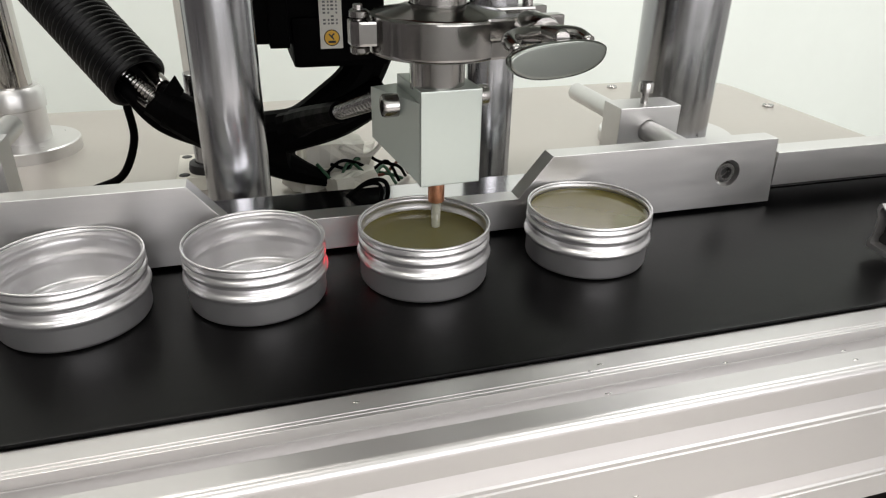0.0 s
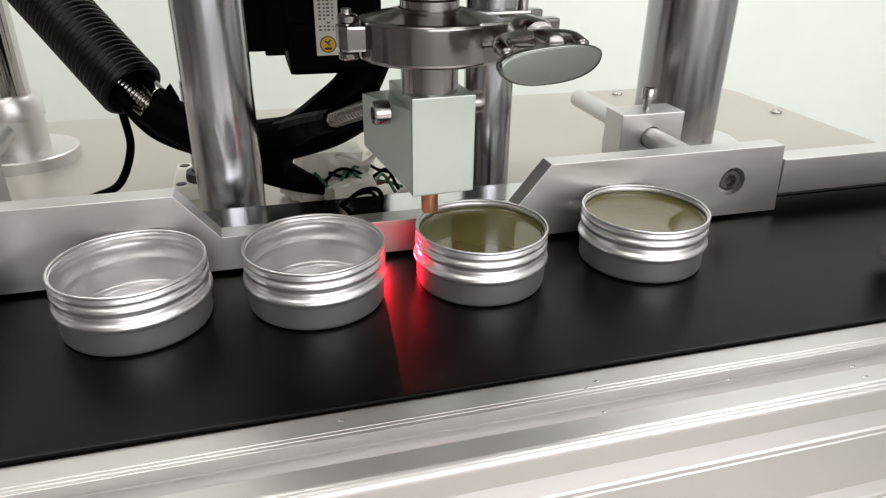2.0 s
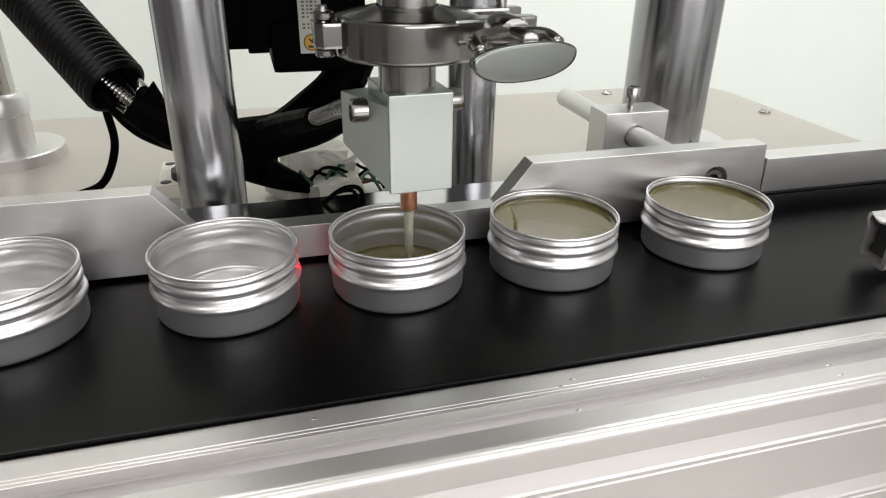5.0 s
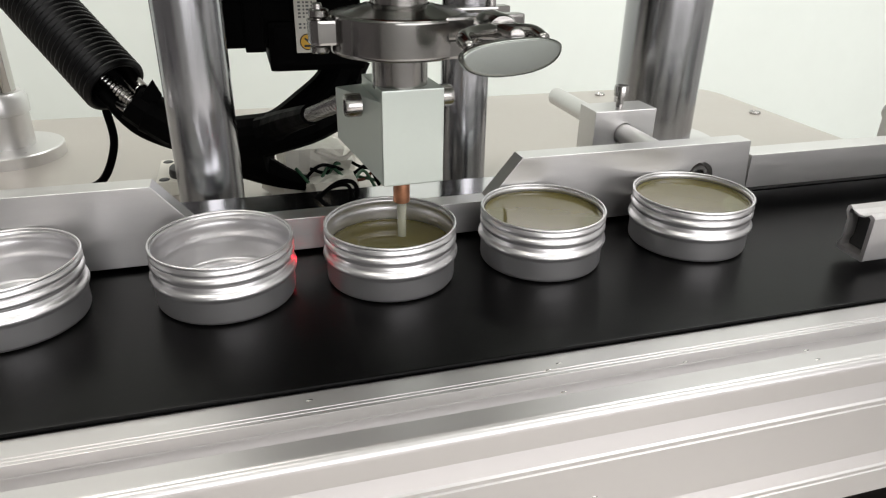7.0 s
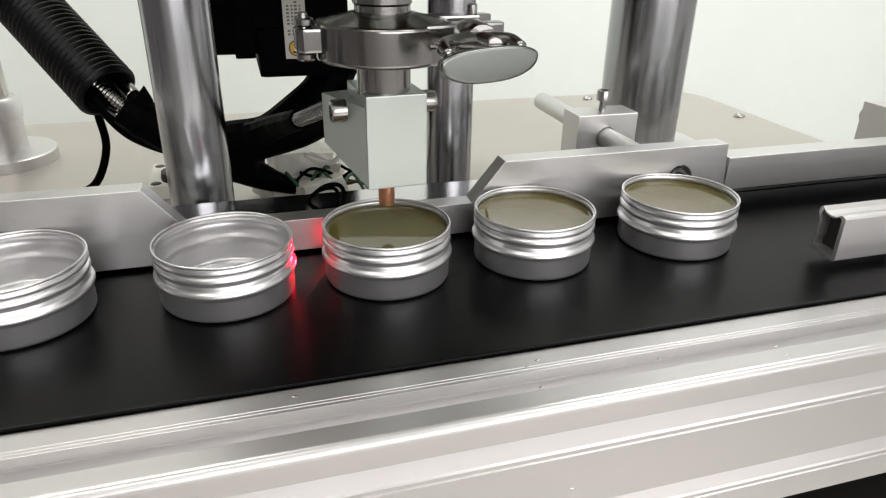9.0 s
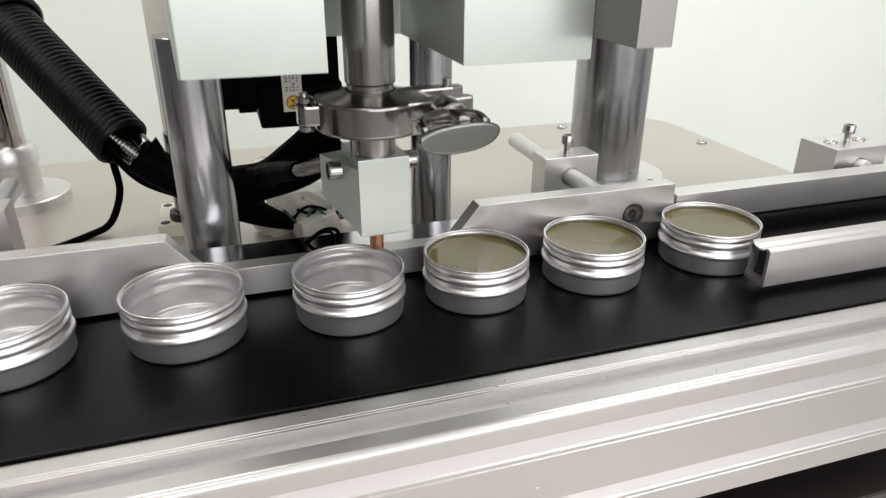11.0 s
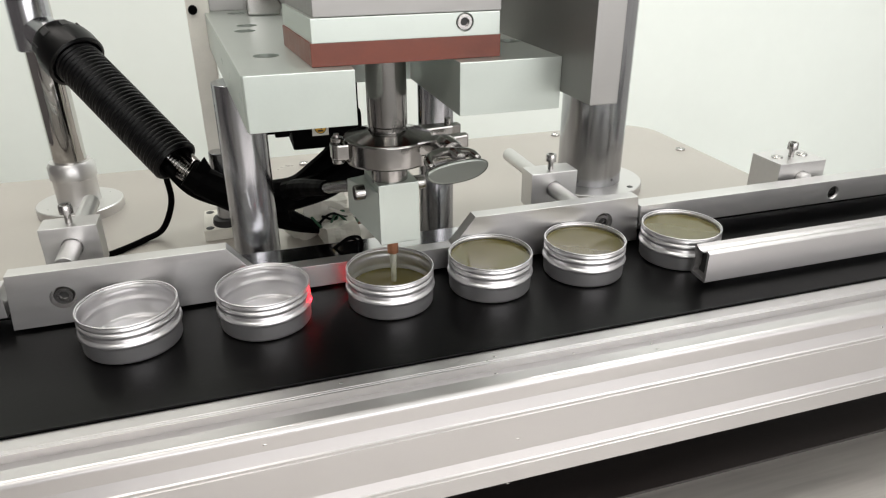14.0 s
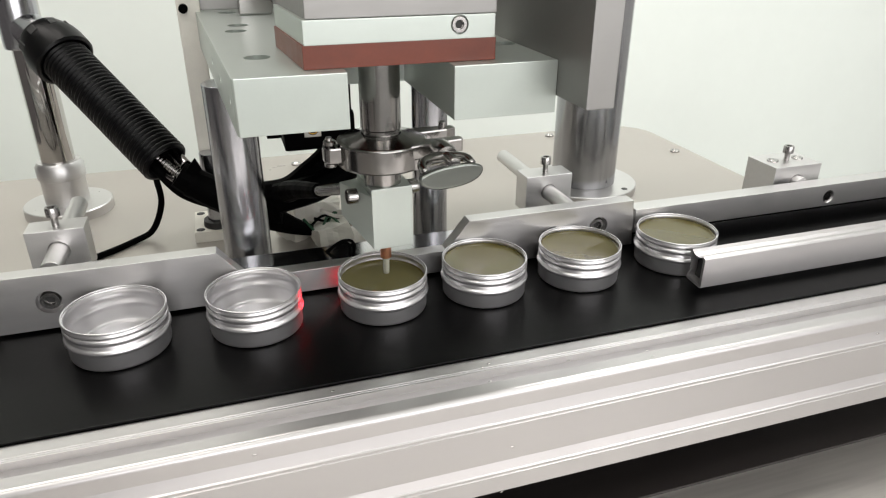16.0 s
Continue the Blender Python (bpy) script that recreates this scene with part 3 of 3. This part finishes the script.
part("front_ear", prism([(0.0120, -0.0288), (0.0260, -0.0265), (0.0360, -0.0245), (0.0525, -0.0225), (0.0535, -0.0165), (0.0520, -0.0150), (0.0240, -0.0140)], "z", 0.1190, 0.1284, 0.0012), M_STEEL, head)
part("ear_web", prism([(0.0120, -0.0284), (0.0260, -0.0262), (0.0380, -0.0235), (0.0400, -0.0180), (0.0240, -0.0140)], "z", 0.1108, 0.1195, 0.0012), M_STEEL, head)
part("back_ear", prism([(0.0180, 0.0000), (0.0500, 0.0020), (0.0575, 0.0045), (0.0575, 0.0110), (0.0500, 0.0130), (0.0200, 0.0140)], "z", 0.1205, 0.1288, 0.0012), M_STEEL, head)
part("pin", rod((0.0480, 0.0070, 0.1285), (0.0480, 0.0070, 0.1335), 0.0026, 16), M_SCREW, head)
part("hinge_lug", prism([(-0.0270, -0.0075), (-0.0385, -0.0070), (-0.0415, -0.0040), (-0.0415, 0.0040), (-0.0385, 0.0070), (-0.0270, 0.0075)], "z", 0.1152, 0.1258, 0.0012), M_STEEL, head)
for hz0, hz1 in ((0.1262, 0.1302), (0.1112, 0.1148)):
    part("hinge_knuckle", rod((-0.0368, 0, hz0), (-0.0368, 0, hz1), 0.0044, 20, 0.0008), M_STEEL, head)
part("hinge_pin", rod((-0.0372, 0, 0.1115), (-0.0372, 0, 0.1325), 0.0022, 16), M_SCREW, head)
bolt = part("clamp_bolt", rod((0.036, 0.010, 0.1215), (0.0315, -0.0600, 0.1245), 0.0034, 20), M_SCREW, head, "threaded steel bolt")
for k in range(7):
    c = Vector((0.036, 0.010, 0.1215)).lerp(Vector((0.0315, -0.0600, 0.1245)), 0.80 + 0.028 * k)
    d = Vector((-0.0045, -0.07, 0.003)).normalized()
    part("thread", lathe([(0.0030, -0.0007), (0.0041, 0), (0.0030, 0.0007)], 20, along(c, c + d)), M_SCREW, bolt)
part("nut_hub", lathe([(0.0040, 0), (0.0082, 0), (0.0086, 0.004), (0.0078, 0.017), (0.0070, 0.0190), (0.0040, 0.0190)], 32, along((0.0340, -0.0235, 0.1225), (0.0320, -0.0600, 0.1240)), True), M_STEEL, head)


def wing(n=40):
    """The oval grip of a wing nut: a thick plate, flatter above than below."""
    pts = []
    for k in range(n):
        a = 2 * math.pi * k / n
        c, h = math.cos(a), math.sin(a)
        pts.append((0.0222 * math.copysign(abs(c) ** 0.85, c), (0.0052 if h > 0 else 0.0092) * math.copysign(abs(h) ** 0.9, h)))
    bm = prism(pts, "y", -0.0022, 0.0022, 0.0013)
    for f in bm.faces:
        f.smooth = len(f.verts) == 4 and f.calc_area() < 2e-5
    return bm


grip_pose = pose(0.0265, -0.0655, 0.1200, -3, -2.5, 5)
grip = wing()
bmesh.ops.transform(grip, matrix=grip_pose, verts=grip.verts)
part("wing", grip, M_SATIN, head, "polished oval wing of the clamp nut")
for side_x in (-0.0165, 0.0170):
    horn = sweep([grip_pose @ Vector((side_x, 0.0028, 0.0030)), grip_pose @ Vector((side_x * 0.92, 0.0110, 0.0050)), grip_pose @ Vector((side_x * 0.45, 0.0200, 0.0048)), (0.0320, -0.0410, 0.1232)], lambda u: 0.0024 + 0.0022 * u, 12, 5)
    part("horn", horn, M_STEEL, head)
# the clamp and its pipe sit a little off the block's middle
for piece in head.children:
    if piece.name.split(".")[0] in ("pipe", "clamp_ring", "front_ear", "ear_web", "back_ear", "pin", "hinge_lug", "hinge_knuckle", "hinge_pin", "clamp_bolt", "nut_hub", "wing", "horn"):
        piece.location.x = -0.0022

# ---- motor, hose and wiring ----
motor = thing("motor", "black motor with a printed warning label", "motor")
part("body", box(-0.0860, 0.0120, 0.1900, 0.2600, 0.0815, 0.1509, 0.0025), M_BLACK, motor)
part("lower_housing", box(-0.0545, 0.0140, 0.1860, 0.2550, 0.0650, 0.1000, 0.0045), M_BLACK, motor)
part("side_cap", box(-0.0700, -0.0560, 0.1870, 0.2400, 0.0790, 0.1400, 0.002), M_BLACK, motor)
label_plate = part("label", box(-0.0352, -0.0195, 0.1850, 0.1862, 0.0785, 0.1450, 0.0002), M_LABEL, motor, "pale printed label with a yellow warning sign")
part("warning_disc", rod((-0.0272, 0.1852, 0.0860), (-0.0272, 0.1845, 0.0860), 0.0056, 24, 0.0001), M_YELLOW, label_plate)
part("warning_ring", lathe([(0.0050, 0), (0.0056, 0), (0.0056, 0.0003), (0.0050, 0.0003)], 24, along((-0.0272, 0.18455, 0.0860), (-0.0272, 0.18, 0.0860))), M_DARK, label_plate)
part("warning_figure", join(prism([(-0.0298, 0.0825), (-0.0246, 0.0825), (-0.0246, 0.0840), (-0.0298, 0.0840)], "y", 0.1842, 0.18455, 0), prism([(-0.0295, 0.0882), (-0.0262, 0.0845), (-0.0255, 0.0850), (-0.0268, 0.0870), (-0.0250, 0.0885), (-0.0258, 0.0892), (-0.0276, 0.0876), (-0.0290, 0.0890)], "y", 0.1842, 0.18455, 0)), M_DARK, label_plate)
for k in range(20):
    for col_x, col_w in ((-0.0318, 0.0018), (-0.0288, 0.0012), (-0.0262, 0.0020), (-0.0232, 0.0011)):
        if (k * 5 + int(col_w * 1e4)) % 7:
            part("print_bar", box(col_x - col_w / 2, col_x + col_w / 2, 0.1846, 0.1851, 0.0950 + 0.0024 * k, 0.0962 + 0.0024 * k, 0), M_PRINT, label_plate)

hose = thing("corrugated_hose", "black corrugated plastic hose on the chromed pole", "hose")
H0, H1 = Vector((-0.2645, 0.3570, 0.1460)), Vector((-0.1660, 0.2420, 0.0480))
n_rib = 36
rib_len = (H1 - H0).length
ribs = [(0.0, 0.0), (0.0215, 0.0)]
for k in range(n_rib):
    z = rib_len * k / n_rib
    p = rib_len / n_rib
    ribs += [(0.0203, z + 0.05 * p), (0.0238, z + 0.22 * p), (0.0242, z + 0.45 * p), (0.0238, z + 0.68 * p), (0.0203, z + 0.88 * p)]
ribs += [(0.0220, rib_len), (0.0193, rib_len), (0.0187, rib_len - 0.03), (0, rib_len - 0.03)]
part("corrugated_tube", lathe(ribs, 40, along(H0, H1)), M_HOSE, hose)
fit_prof = [(0.0, -0.004), (0.024, -0.004), (0.0265, 0.002), (0.0270, 0.010), (0.0300, 0.012), (0.0310, 0.020), (0.0305, 0.034), (0.0285, 0.036), (0.0270, 0.036), (0.0262, 0.026), (0.0225, 0.024)]
conn = part("connector", lathe(fit_prof, 48, along(H0 - (H1 - H0).normalized() * 0.012, H1), True), M_HOSE, hose, "black slotted hose connector")
for k in range(8):
    a = 2 * math.pi * k / 8
    part("clip_slot", box(-0.004, 0.004, -0.0015, 0.0015, -0.004, 0.004, 0.0008), M_DARK, conn).matrix_local = along(H0 - (H1 - H0).normalized() * 0.012, H1) @ Matrix.Translation((0.0268 * math.cos(a), 0.0268 * math.sin(a), 0.0055)) @ Matrix.Rotation(a + math.pi / 2, 4, "Z") @ Matrix.Rotation(math.pi / 2, 4, "X") @ Matrix.Rotation(math.pi / 2, 4, "X")
elbow = thing("pole_elbow", "chromed swivel elbow clamped to the pole", "pipe fitting", (-0.2940, 0.3810, 0.1690))
part("sleeve", lathe([(0.0176, -0.026), (0.0196, -0.026), (0.0202, -0.023), (0.0202, 0.023), (0.0196, 0.026), (0.0176, 0.026)], 48, None, True), M_CHROME, elbow)
part("branch", rod((0, 0, 0), (0.026, -0.022, -0.022), 0.0185, 40, 0.002), M_CHROME, elbow)
part("collar", lathe([(0.0176, 0.0265), (0.0245, 0.0265), (0.0252, 0.029), (0.0252, 0.058), (0.0240, 0.061), (0.0176, 0.061)], 48, None, True), M_BLACK, elbow, "black plastic collar")


def coil(p0, p1, r, pitch):
    n = (Vector(p1) - Vector(p0)).length
    prof = [(0, 0)]
    k = 0
    while k * pitch < n:
        z = k * pitch
        prof += [(r * 0.42, z), (r * 0.90, z + pitch * 0.15), (r, z + pitch * 0.45), (r * 0.90, z + pitch * 0.75)]
        k += 1
    prof += [(r * 0.70, n), (0, n)]
    return lathe(prof, 24, along(p0, p1))


loom = thing("cable_loom", "black taped cable loom with steel spring conduits", "cable")
part("taped_sleeve", sweep([(-0.1560, 0.2340, 0.0380), (-0.1400, 0.2320, 0.0260), (-0.1150, 0.2260, 0.0120), (-0.0850, 0.2180, 0.0040), (-0.0600, 0.2110, 0.0030)], lambda u: 0.0140 + 0.006 * u, 14, 4, False), M_BLACK, loom, "glossy black tape wrap")
for k, (q0, q1) in enumerate((((-0.1460, 0.2335, 0.0300), (-0.1330, 0.2315, 0.0215)), ((-0.1210, 0.2280, 0.0150), (-0.1120, 0.2255, 0.0115)))):
    part("tape_turn", rod(q0, q1, 0.0158 + 0.001 * k, 18, 0.0005), M_BLACK, loom)
part("upper_sleeve", sweep([(-0.1000, 0.2180, 0.0080), (-0.0796, 0.2120, 0.0125), (-0.0520, 0.2100, 0.0160), (-0.0270, 0.2100, 0.0320), (-0.0065, 0.2100, 0.0492), (0.0060, 0.2120, 0.0720)], lambda u: 0.0160 + 0.001 * u, 14, 4, False), M_BLACK, loom)
part("side_sleeve", sweep([(-0.0660, 0.1980, 0.0150), (-0.0318, 0.1900, 0.0244), (-0.0101, 0.1900, 0.0334), (0.0119, 0.1900, 0.0464)], lambda u: 0.0150 - 0.003 * u, 12, 3, False), M_BLACK, loom)
part("conduit_sleeve", sweep([(-0.0560, 0.1850, 0.0260), (-0.0480, 0.1550, 0.0380), (-0.0366, 0.0945, 0.0580)], lambda u: 0.0110 - 0.0045 * u, 12, 3, False), M_BLACK, loom)
part("low_sleeve", sweep([(-0.0900, 0.2160, -0.0020), (-0.0676, 0.2140, -0.0145), (-0.0509, 0.2130, -0.0230), (-0.0333, 0.2130, -0.0300)], lambda u: 0.0150 - 0.009 * u, 12, 3, False), M_BLACK, loom)
part("under_sleeve", sweep([(-0.1780, 0.2440, 0.0480), (-0.1620, 0.2380, 0.0250), (-0.1472, 0.2360, 0.0125), (-0.1222, 0.2340, 0.0020), (-0.0928, 0.2300, -0.0020)], 0.0058, 12, 5), M_BLACK, loom)
part("tape_flap", prism([(-0.1500, 0.0420), (-0.1380, 0.0560), (-0.1330, 0.0440), (-0.1420, 0.0340)], "y", 0.2240, 0.2262, 0.0004), M_BLACK, loom)
part("spring_conduit", coil((-0.0372, 0.0970, 0.0570), (-0.0235, 0.0350, 0.0800), 0.0048, 0.0050), M_STEEL, loom, "steel spring conduit")
part("spring_conduit", coil((-0.1760, 0.2540, 0.0520), (-0.1540, 0.2330, 0.0370), 0.0055, 0.0036), M_STEEL, loom, "steel spring conduit")
part("steel_tube", rod((-0.1640, 0.2620, 0.0590), (-0.1480, 0.2370, 0.0450), 0.0060, 20), M_STEEL, loom)
part("steel_tube", rod((-0.1840, 0.2560, 0.0440), (-0.1600, 0.2300, 0.0330), 0.0026, 16), M_STEEL, loom)
part("white_wire", sweep([(-0.0300, 0.1500, 0.0170), (-0.0150, 0.1350, 0.0150), (-0.0060, 0.1250, 0.0260), (-0.0080, 0.1200, 0.0380)], 0.0016, 10), M_WHITE, loom, "pale wire")
solid("black_cable", sweep([(-0.1790, 0.2560, 0.0400), (-0.1800, 0.2640, 0.0250), (-0.1800, 0.2680, -0.0030), (-0.1930, 0.2690, -0.0320), (-0.2120, 0.2600, -0.0388), (-0.2400, 0.2350, -0.0388), (-0.2800, 0.2100, -0.0388)], 0.0032, 12, 8), M_BLACK, "thin black cable hanging down to the base plate", "cable")
solid("sensor_lead", join(sweep([(-0.0420, 0.0520, 0.0160), (-0.0360, 0.0500, 0.0240), (-0.0280, 0.0470, 0.0305), (-0.0205, 0.0450, 0.0310), (-0.0180, 0.0440, 0.0250), (-0.0210, 0.0420, 0.0150)], 0.0013, 10), sweep([(-0.0440, 0.0540, 0.0160), (-0.0390, 0.0520, 0.0215), (-0.0310, 0.0490, 0.0275), (-0.0235, 0.0460, 0.0290), (-0.0215, 0.0450, 0.0240), (-0.0240, 0.0420, 0.0150)], 0.0011, 10)), M_BLACK, "thin black looped sensor lead behind the guide plate", "cable")


def crumpled(cx, cy, cz, sx, sy, sz, rz, tilt, seed):
    rnd = random.Random(seed)
    bm = bmesh.new()
    bmesh.ops.create_cube(bm, size=1, matrix=Matrix.LocRotScale(None, None, (sx, sy, sz)))
    bmesh.ops.subdivide_edges(bm, edges=bm.edges[:], cuts=4, use_grid_fill=True)
    for v in bm.verts:
        k = noise.noise(v.co * 90 + Vector((seed, 0, 0)))
        v.co += v.co.normalized() * k * 0.0042
        v.co.z += 0.0025 * noise.noise(v.co * 160)
    bmesh.ops.transform(bm, matrix=pose(cx, cy, cz, tilt, tilt * 0.5, rz), verts=bm.verts)
    return done(bm)


for k, (cx, cy, cz, sx, sy, sz, rz, tilt) in enumerate(((-0.0260, 0.2420, -0.0225, 0.050, 0.024, 0.036, 10, 8), (-0.0140, 0.2080, -0.0330, 0.036, 0.022, 0.017, 20, -7), (-0.0080, 0.2500, -0.0250, 0.036, 0.028, 0.020, -18, 9), (-0.0480, 0.2330, -0.0330, 0.030, 0.030, 0.015, 35, 4))):
    solid("wire_connector", crumpled(cx, cy, cz, sx, sy, sz, rz, tilt, k + 3), M_WHITE, "crumpled cream plastic wire connector on the base plate", "connector", "", "wire connectors")
for k, (mtl, words) in enumerate(((M_GREEN, "dark green wire among the connectors"), (M_BLACK, "black wire among the connectors"), (M_GREEN, "dark green wire among the connectors"), (M_BLACK, "black wire among the connectors"), (M_BAKE, "red brown wire among the connectors"))):
    rnd = random.Random(k + 40)
    base = Vector((0.004 + 0.004 * k, 0.215 + 0.006 * k, -0.036))
    pts = [base + Vector((-0.045 + 0.014 * q, rnd.uniform(-0.012, 0.012), rnd.uniform(0.0, 0.022))) for q in range(5)] + [base + Vector((0.02, 0.0, -0.004))]
    solid("wire", sweep(pts, 0.0014, 8, 5), mtl, words, "wire", "", "loose wires")

# ---- red light sensor in the guide plate ----
SENSOR = (-0.0250, RAIL_Y0, 0.0055)
eye = thing("light_sensor", "small red glowing light sensor in the guide plate", "sensor", SENSOR)
part("bezel", lathe([(0.0012, 0), (0.0024, 0), (0.0024, 0.0003), (0.0014, 0.0004)], 20, along((0, 0, 0), (0, -1, 0))), M_SCREW, eye)
part("lens", lathe([(0, 0.0015), (0.0008, 0.0013), (0.0013, 0.0007), (0.0014, 0)], 16, along((0, 0, 0), (0, -1, 0))), M_LED, eye, "glowing red lens")
beam = bpy.data.lights.new("sensor_beam", "SPOT")
beam.energy, beam.color, beam.spot_size, beam.spot_blend, beam.shadow_soft_size = 0.75, (1.0, 0.01, 0.03), radians(118), 0.9, 0.0003
new("sensor_beam", beam).matrix_world = look((SENSOR[0], SENSOR[1] - 0.0019, SENSOR[2]), (SENSOR[0] + 0.002, SENSOR[1] - 0.1, SENSOR[2] - 0.012))

# ---- tins ----
TIN_R = 0.0315


def tin_profile():
    """The wall of a tin without its rim: base, bead, two thread ridges and the inside."""
    out = [(0, 0.0012), (0.0270, 0.0012), (0.0284, 0.0002), (0.0298, 0.0002), (0.0307, 0.0006), (0.0312, 0.0014), (0.0314, 0.0024), (0.0314, 0.0114), (0.0315, 0.0120), (0.0320, 0.0125), (0.0327, 0.0134), (0.0329, 0.0143), (0.0327, 0.0152), (0.0320, 0.0161), (0.0313, 0.0167), (0.0311, 0.0175), (0.0310, 0.0188), (0.0307, 0.0193), (0.0311, 0.0198), (0.0318, 0.0204), (0.0322, 0.0213), (0.0322, 0.0222), (0.0318, 0.0232), (0.0311, 0.0238), (0.0307, 0.0241), (0.0311, 0.0245), (0.0318, 0.0250), (0.0321, 0.0257), (0.0320, 0.0266), (0.0315, 0.0276), (0.0311, 0.0286)]
    inner = [(0.0305, 0.0286), (0.0304, 0.0268), (0.0308, 0.0258), (0.0310, 0.0248), (0.0306, 0.0234), (0.0303, 0.0222), (0.0302, 0.0184), (0.0305, 0.0172), (0.0310, 0.0156), (0.0309, 0.0146), (0.0305, 0.0134), (0.0304, 0.0120), (0.0304, 0.0044)]
    floor_in = [(0.0301, 0.0032), (0.0293, 0.0025), (0.0252, 0.0024), (0.0246, 0.0026), (0.0240, 0.0033), (0.0232, 0.0034), (0, 0.0034)]
    return [(r * 1.035, z) for r, z in out + inner + floor_in]


def rim_profile():
    """A closed rolled bead on top of the wall."""
    return [(0.03262 + 0.00062 * math.cos(a), 0.02910 + 0.00066 * math.sin(a)) for a in [2 * math.pi * k / 12 for k in range(13)]]


TIN_MESH = mesh_of("tin_body", lathe(tin_profile(), 96), M_TIN)
RIM_MESH = mesh_of("rolled_rim", lathe(rim_profile(), 96), M_TIN)
LIQ_MESH = mesh_of("balm", lathe([(0, -0.0006), (0.0310, -0.0006), (0.0315, 0.0009), (0.0311, 0.0004), (0.0305, 0.0001), (0.0295, -0.0001), (0, -0.0001)], 64), M_OIL)

# name, place on the belt at rest in the middle stop, fill: "full", "empty" or a time span
TINS = [("d", 0.1645, "full"), ("c", 0.0728, (-4.15, 0.68)), ("b", -0.0102, (3.75, 8.58)), ("a", -0.0915, (11.70, 16.53)), ("e", -0.1853, "empty"), ("f", -0.2762, "empty")]
TIN_Y = -0.0101
Z_EMPTY, Z_FULL = 0.0022, 0.0249
tins = []
for key, x, fill in TINS:
    words = {"full": "round aluminium screw tin filled with olive balm", "empty": "empty round aluminium screw tin without lid"}
    tin = thing("round_tin", words.get(fill, "round aluminium screw tin being filled with olive balm"), "tin", (x, TIN_Y, 0), "tins on the belt")
    body = new("tin_body", TIN_MESH)
    body.parent = tin
    rim = new("rolled_rim", RIM_MESH)
    rim.parent = tin
    balm = None
    if fill != "empty":
        balm = new("balm", LIQ_MESH)
        balm.parent = tin
        tagged(balm, "glossy olive green liquid balm")
        balm.location = (0, 0, Z_FULL)
    tins.append((tin, balm, x, fill))

stream = solid("balm_stream", lathe([(0, 0), (0.0021, 0), (0.0022, 0.010), (0.0025, 0.030), (0, 0.030)], 20), M_STREAM, "thin clear stream of liquid balm", "liquid stream")


# ---- what moves ----
def belt_shift(t):
    """How far the belt has carried the tins, from the middle stop."""
    v = 0.0316
    if t < 3.60:
        return max(-0.0838, (t - 3.60) * v)
    return min(0.0842, max(0.0, (t - 8.80) * v))


def belt_rows(x):
    times = [0, 0.4, 0.75, 0.85, 0.92, 1.0, 1.3, 1.6, 2.0, 2.5, 3.0, 3.3, 3.5, 3.6, 3.7, 4.0, 6.0, 8.6, 8.7, 8.77, 8.85, 9.1, 9.6, 10.1, 10.6, 11.0, 11.3, 11.43, 11.5, 11.58, 12.0, 14.0, 16.0]
    return [(t, pose(x + belt_shift(t), TIN_Y, 0)) for t in times]


def motions():
    for tin, balm, x, fill in tins:
        walk(tin, belt_rows(x))
        if isinstance(fill, tuple):
            t0, t1 = fill
            rows = []
            for i in range(33):
                t = i * 0.5
                f = min(1.0, max(0.0, (t - t0 - 0.8) / (t1 - t0 - 0.8)))
                rows.append((t, pose(0, 0, Z_EMPTY + (Z_FULL - Z_EMPTY) * f)))
            walk(balm, rows)
    up, down = 0.0525, 0.0062
    keys = [(0.0, down), (0.60, down), (0.72, up), (2.0, up), (3.66, up), (3.78, down), (6.0, down), (8.5, down), (8.62, up), (10.0, up), (11.62, up), (11.74, down), (14.0, down), (16.0, down)]
    walk(stream, [(t, pose(-0.002, 0, z)) for t, z in keys])


motions()
